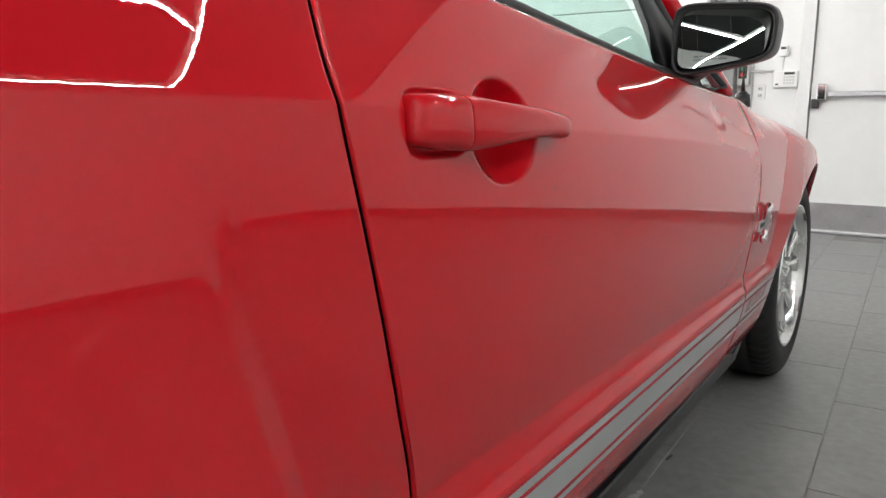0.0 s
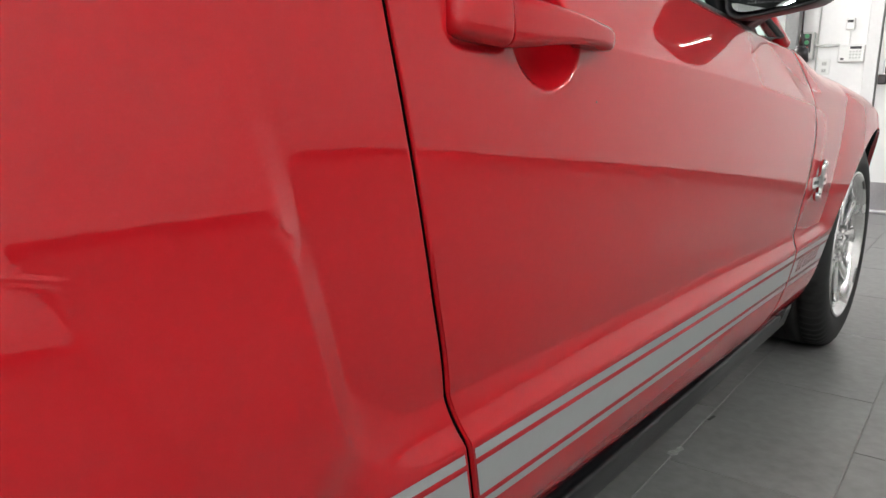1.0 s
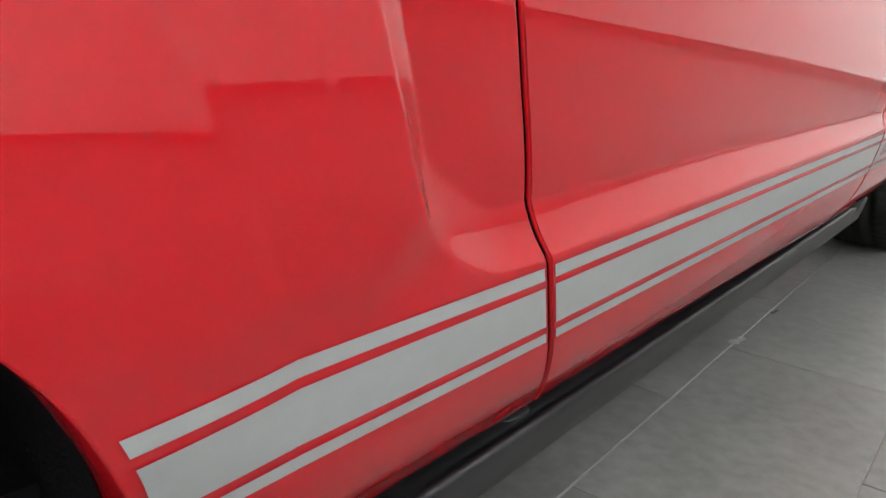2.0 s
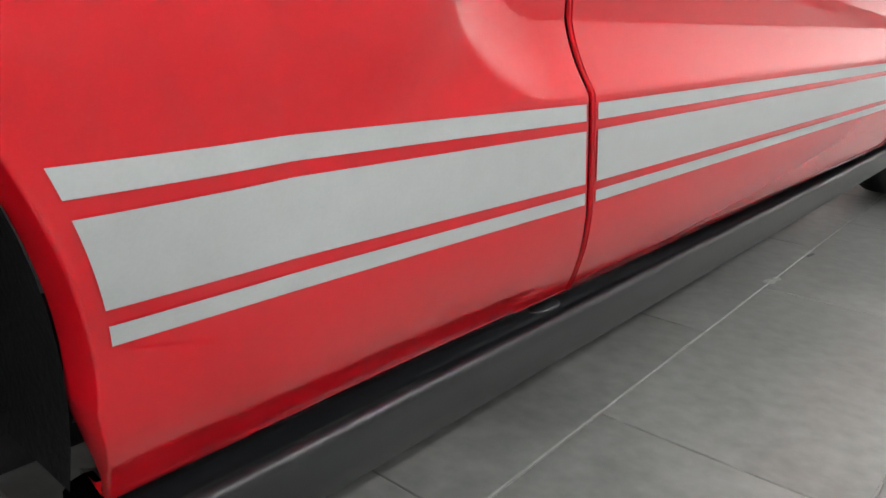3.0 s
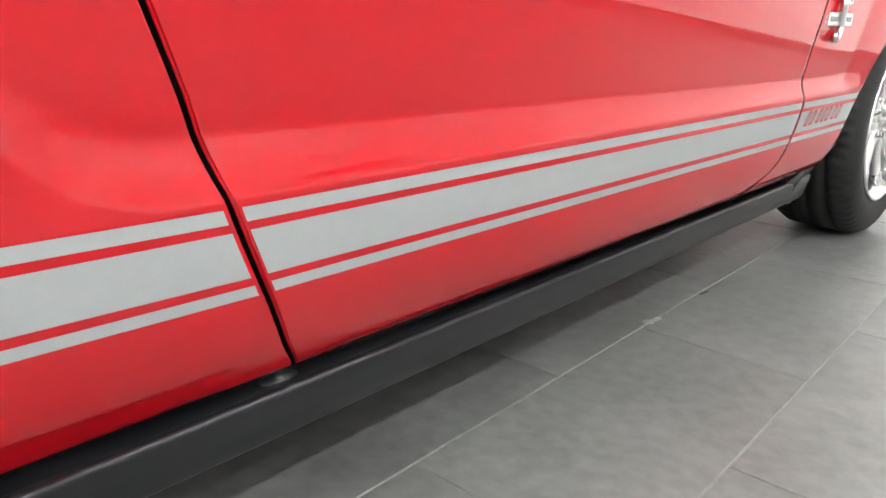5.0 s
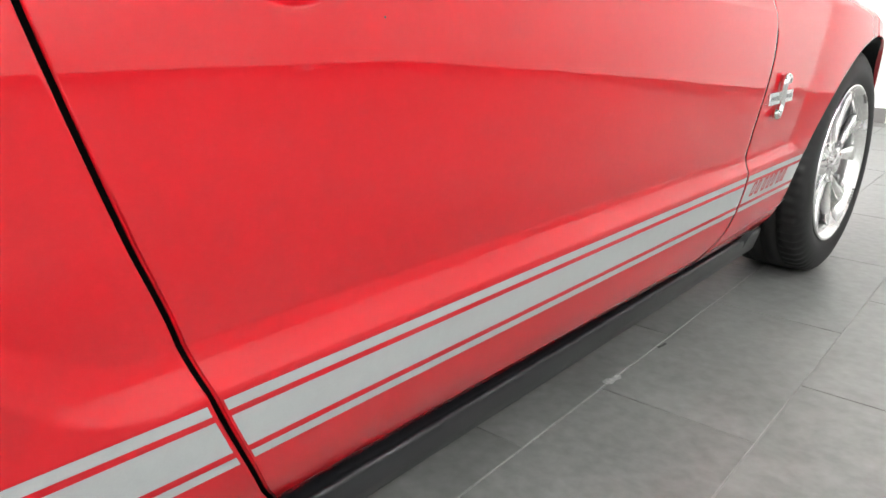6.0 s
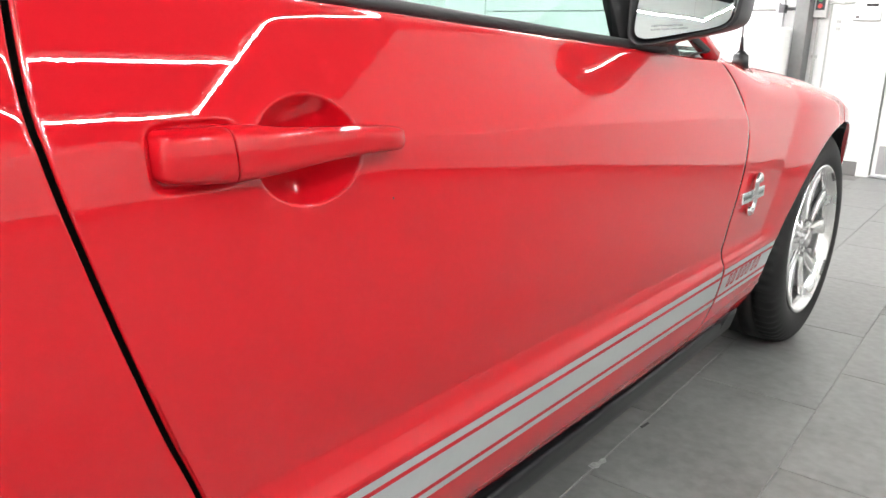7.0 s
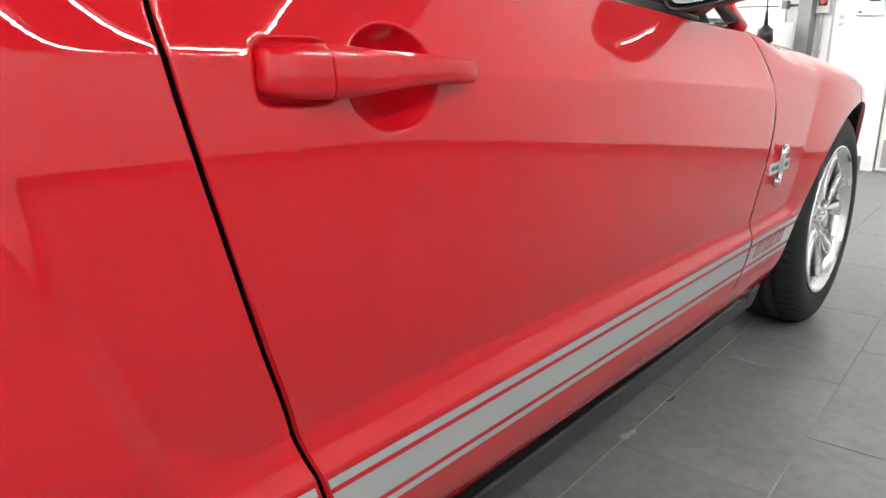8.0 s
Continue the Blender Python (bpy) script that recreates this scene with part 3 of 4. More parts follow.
def wing_mirror(door, side):
    secs = []
    for y, x0, x1, z0, z1 in ((-1.012, -0.104, 0.094, 0.938, 1.066), (-1.058, -0.106, 0.097, 0.935, 1.069), (-1.062, -0.108, 0.100, 0.932, 1.072), (-1.066, -0.112, 0.104, 0.928, 1.076), (-1.055, -0.114, 0.107, 0.926, 1.079), (-1.03, -0.114, 0.108, 0.926, 1.080), (-0.99, -0.110, 0.103, 0.930, 1.076), (-0.955, -0.098, 0.088, 0.938, 1.066), (-0.935, -0.075, 0.062, 0.952, 1.045), (-0.928, -0.04, 0.03, 0.97, 1.02)):
        r = np.array(ring(x0, x1, z0, z1, y, 48, 5.5))
        # the underside rises towards the outer end, and the back is raked
        k = np.clip((r[:, 0] + 0.11) / 0.22, 0, 1)
        low = np.clip((1.03 - r[:, 2]) / 0.10, 0, 1)
        r[:, 2] += 0.044 * k * low
        r[:, 0] -= 0.008 * np.clip((r[:, 0] + 0.02) / 0.12, 0, 1) * low
        r[:, 1] += r[:, 0] * 0.30
        secs.append(r)
    seat = lambda q: np.array((MX, -0.045, MZ)) + (q - np.array((-0.003, 0, 1.003))) * np.array((0.73, 1.0, 0.86))
    secs = [seat(q) for q in secs]
    skin("mirror_housing", loft(secs), MIRROR_SHELL, door, side, "black textured mirror housing")
    # convex glass, set a little back and turned in its frame
    def glass_y(x, z):
        return -1.095 + 0.50 * (x - MX) + 0.226 * (z - MZ) + ((x - MX) ** 2 + (z - MZ) ** 2) * 0.34
    rings = []
    for q in (1.0, 0.9, 0.8, 0.7, 0.6, 0.5, 0.4, 0.3, 0.2, 0.1, 0.01):
        r = np.array(ring(-0.101, 0.086, 0.940, 1.0685, 0.0, 48, 5.5))
        k = np.clip((r[:, 0] + 0.11) / 0.22, 0, 1)
        low = np.clip((1.03 - r[:, 2]) / 0.10, 0, 1)
        r[:, 2] += 0.044 * k * low
        r[:, 0] -= 0.008 * np.clip((r[:, 0] + 0.02) / 0.12, 0, 1) * low
        c = np.mean(r, axis=0)
        r = seat(c + (r - c) * q)
        r[:, 1] = glass_y(r[:, 0], r[:, 2])
        rings.append(r)
    v, f = loft(rings)
    skin("mirror_glass", (v, f[:-2] + [f[-1]]), MIRRORGLASS, door, side, "convex mirror glass with a printed warning")
    # the foot on the door's front corner
    foot = [[(-0.105, -1.09, 0.915), (-0.072, -1.09, 0.915), (-0.072, -1.02, 0.912), (-0.105, -1.02, 0.912)], [(-0.10, -1.11, 0.93), (-0.060, -1.12, 0.925), (-0.055, -1.05, 0.925), (-0.10, -1.04, 0.93)], [(-0.05, -1.17, 0.97), (0.02, -1.18, 0.94), (0.03, -1.12, 0.945), (-0.04, -1.10, 0.97)]]
    skin("mirror_foot", loft([[(x - 0.044, y + 0.085, z + dz) for x, y, z in r] for r, dz in zip(foot, (-0.025, -0.013, 0.005))]), MIRROR_SHELL, door, side)
    if side > 0:
        for words, z0 in (("OBJECTS IN MIRROR ARE", 0.9425), ("CLOSER THAN THEY APPEAR", 0.9370)):
            me = words_mesh(words, 0.0040)
            for v in me.vertices:
                x, z = -0.073 + v.co.x, z0 + v.co.y + 0.07 * v.co.x
                v.co = Vector((x, glass_y(x, z) - 0.0008, z))
            me.materials.append(DARK_STEEL)
            ob = new("warning_text", me)
            ob.parent = door
            ob["label"] = "small printed warning words"


def roof_rail(y):
    """x and z of the upper window edge."""
    return -0.305 - 0.05 * max(0.0, (-2.2 - y)), float(np.interp(y, (-2.95, -2.3, -1.95, -1.6, -1.42), (1.06, 1.27, 1.325, 1.335, 1.315)))


def side_glass(door, side):
    rows = []
    for k in np.linspace(0, 1, 9):
        row = []
        for t in np.linspace(0, 1, 24):
            yb = -2.09 + (-0.93 + 2.09) * t
            yt = -2.02 + (-1.47 + 2.02) * t
            y = yb + (yt - yb) * k
            xb, zb = float(skin_x(yb, belt_z(yb))) - 0.012, float(belt_z(yb)) - 0.01
            xt, zt = roof_rail(yt)
            bow = 0.03 * math.sin(math.pi * k)
            row.append((xb + (xt - xb) * k + bow, y, zb + (zt - zb) * k))
        rows.append(row)
    g = skin("window_pane", grid(np.array(rows)), GLASS, door, side, "pale green tinted window glass")
    g.visible_shadow = False
    # black seals: belt, front slope, top
    edge = np.array(rows)
    skin("belt_seal", tube([p + (0.010, 0, 0.016) for p in edge[0][::2]], 0.0085, 10, 0.8), BLACK, door, side, "black belt seal")
    skin("front_seal", tube([p + (0.004, 0.012, 0.004) for p in edge[:, -1]], 0.016, 10, 0.7), BLACK, door, side, "black window seal")
    # small fixed pane between the window and the windscreen pillar
    a, b, c = edge[0][-1] + (0.002, 0.0, 0.0), np.array((-0.082, -0.835, 0.905)), edge[3][-1] + (0.0, 0.02, 0.0)
    p = skin("quarter_light", (np.array([a, b, c]), [(0, 1, 2)]), GLASS, door, side, "small dark triangular pane")
    skin("quarter_light_seal", tube([a, (a + b) / 2, b, (b + c) / 2, c], 0.0065, 8), BLACK, door, side, "black seal")
    foot_y, tip = -1.155, edge[4][-1]
    low = np.array((float(skin_x(foot_y, belt_z(foot_y))) - 0.008, foot_y, float(belt_z(foot_y)) + 0.004))
    mid = (low + tip) / 2 + (0.004, 0.030, -0.022)
    tri = [low, np.array(edge[0][-1]) + (0.006, 0, 0.004), np.array(edge[2][-1]) + (0.006, 0, 0), tip, mid]
    skin("sail_panel", loft([[tuple(p + (d, 0, 0)) for p in tri] for d in (-0.010, 0.006, 0.009)]), BLACK, door, side, "black plastic corner panel")
    skin("top_seal", tube([p for p in edge[-1][::2]], 0.012, 10), BLACK, door, side, "black window seal")


def wheel(y, steer, side, x_face=-0.052):
    w = new("wheel")
    w.empty_display_size = 0.05
    m = Matrix.Translation((x_face if side > 0 else 2 * CX - x_face, y, 0.3375)) @ Matrix.Rotation(radians(steer), 4, "Z")
    if side < 0:
        m = m @ Matrix.Rotation(math.pi, 4, "Z")
    w.parent = car
    w.matrix_parent_inverse = Matrix.Translation(car.location).inverted()
    w.matrix_basis = m
    tagged(w, "polished alloy wheel with a black tyre")

    def sub(name, v, f, mat, label="", smooth=True):
        me = bpy.data.meshes.new(name)
        me.from_pydata([tuple(float(c) for c in p) for p in v], [], [tuple(int(i) for i in q) for q in f])
        bm2 = bmesh.new()
        bm2.from_mesh(me)
        bmesh.ops.recalc_face_normals(bm2, faces=bm2.faces)
        bm2.to_mesh(me)
        bm2.free()
        me.materials.append(mat)
        if smooth:
            me.polygons.foreach_set("use_smooth", [True] * len(me.polygons))
        ob = new(name, me)
        ob.parent = w
        if label:
            ob["label"] = label
        return ob

    # tyre with grooves round it and cuts across its shoulders
    prof = [(-0.022, 0.228), (-0.010, 0.232), (-0.002, 0.245), (0.003, 0.268), (0.001, 0.292), (-0.006, 0.312), (-0.015, 0.325), (-0.028, 0.3335), (-0.05, 0.3365), (-0.0645, 0.337), (-0.066, 0.330), (-0.074, 0.330), (-0.0755, 0.3372), (-0.112, 0.3375), (-0.1135, 0.330), (-0.1225, 0.330), (-0.124, 0.3375), (-0.165, 0.3372), (-0.1665, 0.330), (-0.1745, 0.330), (-0.176, 0.337), (-0.205, 0.3345), (-0.228, 0.322), (-0.236, 0.29), (-0.232, 0.25), (-0.215, 0.228)]
    n, v, f, mlen = 264, [], [], len(prof)
    for i in range(n):
        for k, (x, r) in enumerate(prof):
            a = 2 * math.pi * (i + (3.0 * (x + 0.12) / 0.1)) / n
            cut = i % 4 == 0
            if cut and 6 <= k <= 9 or cut and 20 <= k <= 21:
                r = r - 0.0055
            v.append((x, r * math.cos(a), r * math.sin(a)))
    for i in range(n):
        j = (i + 1) % n
        for k in range(mlen):
            l = (k + 1) % mlen
            f.append((i * mlen + k, i * mlen + l, j * mlen + l, j * mlen + k))
    sub("tyre", v, f, RUBBER, "black tyre with worn tread")
    lip = [(-0.02, 0.229), (-0.006, 0.2345), (0.0, 0.2335), (0.0, 0.229), (-0.006, 0.2225), (-0.016, 0.214), (-0.024, 0.2085), (-0.04, 0.2065), (-0.10, 0.2055), (-0.20, 0.2075), (-0.21, 0.222), (-0.20, 0.226), (-0.10, 0.214)]
    sub("rim", *spin(lip, 96), ALLOY, "polished alloy rim lip")
    # five pairs of flat tapered spokes
    for p in range(5):
        for q in (-1, 1):
            a0 = 2 * math.pi * p / 5 + 0.3 + q * 0.16
            a1 = 2 * math.pi * p / 5 + 0.3 + q * 0.29
            secs = []
            for t in np.linspace(0, 1, 9):
                r = 0.042 + (0.2085 - 0.042) * t
                a = a0 + (a1 - a0) * t
                wd = 0.0135 + 0.011 * t * t + (0.004 if t < 0.15 else 0)
                xf = -0.028 - 0.010 * math.sin(math.pi * t) * 0.6 + 0.008 * t
                dp = 0.03 - 0.008 * t
                c, s = math.cos(a), math.sin(a)
                prof_s = [(xf - dp, -wd * 0.8), (xf - 0.005, -wd), (xf - 0.001, -wd * 0.82), (xf + 0.0005, 0), (xf - 0.001, wd * 0.82), (xf - 0.005, wd), (xf - dp, wd * 0.8)]
                secs.append([(x, r * c - b * s, r * s + b * c) for x, b in prof_s])
            sub("spoke", *loft(secs), ALLOY)
    hub = [(-0.075, 0.0), (-0.075, 0.068), (-0.045, 0.07), (-0.032, 0.062), (-0.030, 0.045), (-0.028, 0.034), (-0.028, 0.0)]
    sub("hub", *spin([(x, max(r, 0.0005)) for x, r in hub], 48), ALLOY)
    capp = [(-0.03, 0.0005), (-0.03, 0.030), (-0.018, 0.029), (-0.014, 0.024), (-0.013, 0.0005)]
    sub("centre_cap", *spin(capp, 40), BADGE, "bright centre cap")
    for p in range(5):
        a = 2 * math.pi * p / 5 + 0.3
        bm = rod(bmesh.new(), (-0.04, 0.0545 * math.cos(a), 0.0545 * math.sin(a)), (-0.012, 0.0545 * math.cos(a), 0.0545 * math.sin(a)), 0.0105, 0.0085, 6)
        me = bpy.data.meshes.new("lug_nut")
        bm.to_mesh(me)
        bm.free()
        me.materials.append(CHROME)
        ob = new("lug_nut", me)
        ob.parent = w
    disc = [(-0.12, 0.08), (-0.12, 0.17), (-0.092, 0.17), (-0.092, 0.08)]
    sub("brake_disc", *spin(disc, 64), STEEL, "steel brake disc")
    # dark plain marks on the rim lip and raised plain marks on the tyre wall
    for a, span in ((0.95, 0.22), (-0.62, 0.26), (2.6, 0.25)):
        for k in range(6):
            b = a + span * (k - 2.5) / 6
            vv = []
            for rr, bb in ((0.2225, b - 0.014), (0.2225, b + 0.014), (0.2285, b + 0.012), (0.2285, b - 0.012)):
                vv.append((-0.0052 + (rr - 0.2225) * 0.93 + 0.0007, rr * math.cos(bb), rr * math.sin(bb)))
            sub("rim_mark", vv, [(0, 1, 2, 3)], BLACKPLASTIC, smooth=False)
    return w


def badge(fender, side):
    """A bright integral-shaped serpent standing proud of a lettered plate."""
    y0, z0 = -0.652, 0.603
    path = np.array([(0.017, 0.034), (0.018, 0.042), (0.011, 0.048), (0.002, 0.047), (-0.004, 0.038), (-0.002, 0.018), (0.002, 0.0), (0.004, -0.018), (0.001, -0.034), (-0.006, -0.043), (-0.016, -0.043), (-0.021, -0.035), (-0.018, -0.029)])
    u = np.linspace(0, len(path) - 1, 60)
    ys, zs = (np.interp(u, range(len(path)), path[:, c]) for c in (0, 1))
    for _ in range(3):
        ys[1:-1], zs[1:-1] = (ys[:-2] + 2 * ys[1:-1] + ys[2:]) / 4, (zs[:-2] + 2 * zs[1:-1] + zs[2:]) / 4
    face = float(skin_x(y0, z0))
    tilt = float(skin_x(y0, z0 + 0.04) - skin_x(y0, z0 - 0.04)) / 0.08
    pts = [(face + tilt * z + 0.0085, y0 + 1.15 * y, z0 + 0.86 * z) for y, z in zip(ys, zs)]
    rad = np.interp(u, (0, 3, 5, 8, 10, 12), (0.0072, 0.0088, 0.0072, 0.0066, 0.0074, 0.006))
    skin("badge", tube(pts, rad, 14, 0.95), BADGE, fender, side, "bright chrome serpent-shaped emblem")
    for dy, dz in ((0.0150, 0.034), (-0.0185, -0.031)):
        b = rod(bmesh.new(), (face + 0.002, y0 + dy, z0 + dz), (face + 0.0155, y0 + dy, z0 + dz), 0.0085, 0.0068, 24)
        if side < 0:
            for v in b.verts:
                v.co.x = 2 * CX - v.co.x
        part("badge_boss", b, BADGE, fender, "bright chrome boss", False)
    for ya, yb in ((y0 - 0.072, y0 - 0.005), (y0 + 0.009, y0 + 0.074)):
        bm = box(bmesh.new(), face - 0.006, face + 0.0075, ya, yb, z0 - 0.0125, z0 + 0.0125, 0.0018)
        bars = []
        for k in range(5):
            yk = ya + 0.007 + (yb - ya - 0.012) * (k + 0.12) / 5
            bars.append(box(bmesh.new(), face + 0.007, face + 0.0082, yk, yk + (yb - ya) * 0.04, z0 - 0.004, z0 + 0.0045))
        for b in [bm] + bars:
            if side < 0:
                for v in b.verts:
                    v.co.x = 2 * CX - v.co.x
        part("badge_plate", bm, BADGE, fender, "bright chrome plate", False)
        for b in bars:
            part("print_bar", b, BLACKPLASTIC, fender)


def stripe_marks(fender, side):
    """Seven slanted outlined blocks in red on the grey band."""
    y = -0.706
    for k in range(7):
        wdt = 0.0265
        zl, zh, sl = 0.398, 0.429, 0.010
        outer = [(y, zl), (y + wdt - 0.006, zl), (y + wdt - 0.006 + sl, zh), (y + sl, zh)]
        t = 0.0058
        inner = [(y + t + 0.001, zl + t), (y + wdt - 0.006 - t, zl + t), (y + wdt - 0.007 - t + sl, zh - t), (y + sl + t, zh - t)]
        v = [(float(skin_x(a, b)) + 0.0018, a, b) for a, b in outer + inner]
        f = [(i, (i + 1) % 4, 4 + (i + 1) % 4, 4 + i) for i in range(4)]
        skin("stripe_mark", (np.array(v), f), RED, fender, side)
        y += wdt + (0.012 if k in (1, 4) else 0.004)


def skirt(side):
    sec = [(-0.155, 0.258), (-0.13, 0.2555), (-0.104, 0.2565), (-0.0985, 0.2588), (-0.0945, 0.2600), (-0.0922, 0.2604), (-0.0903, 0.2601), (-0.0886, 0.2592), (-0.0874, 0.2577), (-0.0868, 0.2558), (-0.0868, 0.2535), (-0.0885, 0.244), (-0.094, 0.223), (-0.0985, 0.206), (-0.103, 0.2015), (-0.115, 0.199), (-0.155, 0.197)]
    rings = []
    for y, dx, dz, s in ((-2.316, -0.018, -0.003, 0.95), (-2.314, -0.010, -0.001, 0.98), (-2.309, -0.004, 0, 1), (-2.303, -0.0010, 0, 1), (-2.296, 0, 0, 1)):
        rings.append([(x + dx, y, 0.235 + (z - 0.235) * s + dz) for x, z in sec])
    for y in np.linspace(-2.2, -0.43, 14):
        rings.append([(x, y, z) for x, z in sec])
    for y, dx in ((-0.40, 0.0), (-0.372, -0.004), (-0.360, -0.015)):
        rings.append([(x + dx, y, z) for x, z in sec])
    def laid(v):
        v = np.array(v, float)
        k = (v[:, 1] + 2.2) / 1.6
        v[:, 0] += 0.006 - 0.010 * k
        v[:, 2] += -0.005 - 0.007 * k
        return v

    v, f = loft(rings)
    sk = skin("side_skirt", (laid(v), f), TRIM, car, side, "dark grey plastic side skirt")
    # the guard that closes the skirt towards the front wheel
    fin = [(-0.050, -0.392, 0.340), (-0.072, -0.50, 0.298), (-0.088, -0.585, 0.262), (-0.100, -0.54, 0.205), (-0.112, -0.455, 0.192), (-0.104, -0.425, 0.245)]
    secs = [[(x + dx, y + dy, z + dz) for x, y, z in fin] for dx, dy, dz in ((-0.16, 0.04, 0), (-0.004, 0.04, 0), (0, 0.037, -0.001))]
    v, f = loft(secs)
    skin("skirt_fin", (laid(v), f), TRIM, sk, side, "dark grey plastic wheel-arch guard")
    cap = []
    for y, s, dx in ((-2.310, 0.96, -0.006), (-2.318, 0.94, -0.010), (-2.325, 0.86, -0.014), (-2.330, 0.72, -0.018), (-2.332, 0.5, -0.02)):
        cap.append([(-0.125 + (x + 0.125) * s + dx, y, 0.226 + (z - 0.226) * s) for x, z in sec])
    v, f = loft(cap)
    skin("skirt_end_cap", (laid(v), f), GAPBLACK, sk, side, "black end cap")
    bm = bmesh.new()
    bmesh.ops.create_uvsphere(bm, u_segments=20, v_segments=10, radius=1.0)
    for v in bm.verts:
        v.co = Vector((-0.112 + v.co.x * 0.011, -1.910 + v.co.y * 0.022, 0.2505 + v.co.z * 0.0045))
        if side < 0:
            v.co.x = 2 * CX - v.co.x
    part("skirt_plug", bm, TRIM, sk, "grey plug", True)


CHIP = (-1.808, 0.764)
ZQ = dense(0.264, 1.0, 0.0045, ((0.475, 0.05, 0.003), (0.850, 0.02, 0.0015), (0.985, 0.015, 0.0015)))
ZD = dense(0.264, 0.965, 0.016, ((0.485, 0.04, 0.003), (CUP_Z, 0.060, 0.002), (0.945, 0.02, 0.0015)))


def car_side(side):
    gr = lambda z: gap_at(GAP_Y, z)
    gf = lambda z: gap_at(GAP_F, z)
    # rear quarter
    ahead = panel(ZQ, lambda z: Y_REAR + arch_dy(z, ARCH_R), lambda z: gr(z) - HALF, np.linspace(0, 1, 170), True, True, True, False, belt_z, lip0=0.032)
    behind = panel(ZQ, lambda z: -3.62, lambda z: Y_REAR - arch_dy(z, ARCH_R), np.linspace(0, 1, 40), False, True, True, False, belt_z, lip1=0.032)
    quarter = skin("rear_quarter_panel", joined(ahead, behind), RED, car, side, "red painted rear quarter panel")
    for i, (za, zb) in enumerate(BANDS):
        skin("stripe", stripe_sheet(lambda z: Y_REAR + arch_dy(z, ARCH_R) + 0.007, lambda z: gr(z) - HALF - 0.0052, za, zb, (0.008, 0.0075, 0.007)[i], 0.0), STRIPE, quarter, side, "silver-grey vinyl stripe")
    # door
    cols = np.concatenate([np.linspace(0, 0.25, 170), np.linspace(0.25, 1, 70)[1:]])
    door = skin("door", panel(ZD, lambda z: gr(z) + HALF, lambda z: gf(z) - HALF, cols, True, True, True, True, belt_z), RED, car, side, "red painted door")
    for za, zb in BANDS:
        skin("stripe", stripe_sheet(lambda z: gr(z) + HALF + 0.0052, lambda z: gf(z) - HALF - 0.004, za, zb, 0.0, -0.004, 120), STRIPE, door, side, "silver-grey vinyl stripe")
    if side > 0:
        y, z = CHIP
        chip = rod(bmesh.new(), (float(skin_x(y, z)) - 0.001, y, z), (float(skin_x(y, z)) + 0.0003, y, z), 0.0016, 0.0013, 8)
        part("paint_chip", chip, BLACK, door, "dark stone chip")
    handle_parts(door, side)
    side_glass(door, side)
    wing_mirror(door, side)
    # front wing
    rear = wing_sheet(lambda z: gf(z) + HALF, lambda z: Y_FRONT - arch_dy(z, ARCH_F), 110, True, True)
    front = wing_sheet(lambda z: Y_FRONT + arch_dy(z, ARCH_F), lambda z: 0.66, 60, True, False, 0.44, (0.06, 0.012))
    fender = skin("front_wing", joined(rear, front), RED, car, side, "red painted front wing")
    for za, zb in BANDS:
        skin("stripe", stripe_sheet(lambda z: gf(z) + HALF + 0.004, lambda z: Y_FRONT - arch_dy(z, ARCH_F) - 0.008, za, zb, -0.004, -0.006), STRIPE, fender, side, "silver-grey vinyl stripe")
    badge(fender, side)
    stripe_marks(fender, side)
    skirt(side)
    # arch liners and, behind the shut lines, an added black backing sheet
    for yc, (ry, rz) in ((Y_REAR, ARCH_R), (Y_FRONT, ARCH_F)):
        rows = [[(x, yc + (ry + 0.006) * math.cos(a), max(0.288, Z_HUB + (rz + 0.006) * math.sin(a))) for a in np.radians(np.linspace(-8 if yc < -1 else 10, 200, 60))] for x in (-0.078 if yc < -1 else -0.085, -0.12, -0.42, -0.70)]
        skin("arch_liner", grid(np.array(rows)), LINER, car, side, "black wheel-arch liner")
    rows = []
    for deep, inside in ((0.008, 0.003), (0.014, 0.017), (0.095, 0.02)):
        row = []
        for a in np.radians(np.linspace(14, 120, 50)):
            y, z = Y_FRONT + (ARCH_F[0] - inside) * math.cos(a), Z_HUB + (ARCH_F[1] - inside) * math.sin(a)
            row.append((float(skin_x(y, z)) - deep, y, z))
        rows.append(row)
    skin("arch_lip", grid(np.array(rows)), LINER, car, side, "black inner arch lip")
    # Backing sheet added inside the skin so that the open gaps read dark.
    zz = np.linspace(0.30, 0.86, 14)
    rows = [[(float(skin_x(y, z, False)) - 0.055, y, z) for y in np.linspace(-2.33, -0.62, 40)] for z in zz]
    skin("gap_backing", grid(np.array(rows)), BLACK, car, side, "black backing sheet added behind the shut lines")
    # black strips laid in the shut lines, standing in for the shade there
    for gap, top, deep in ((gr, 0.955, 0.0030), (gf, 0.89, 0.0005)):
        rows = [[(float(skin_x(float(gap(z)), z, False)) - q, float(gap(z)) + d, z) for d, q in ((-0.007, 0.0045), (0.0, 0.0045), (HALF, deep), (0.007, deep + 0.001))] for z in np.linspace(0.266, top, 60)]
        skin("shut_line_shade", grid(np.array(rows)), GAPBLACK, car, side, "black strip for the shade in a shut line")


for s in (1, -1):
    car_side(s)
for yw, st in ((0.170, -1.5), (-2.80, 0.0)):
    for s in (1, -1):
        wheel(yw, st, s)

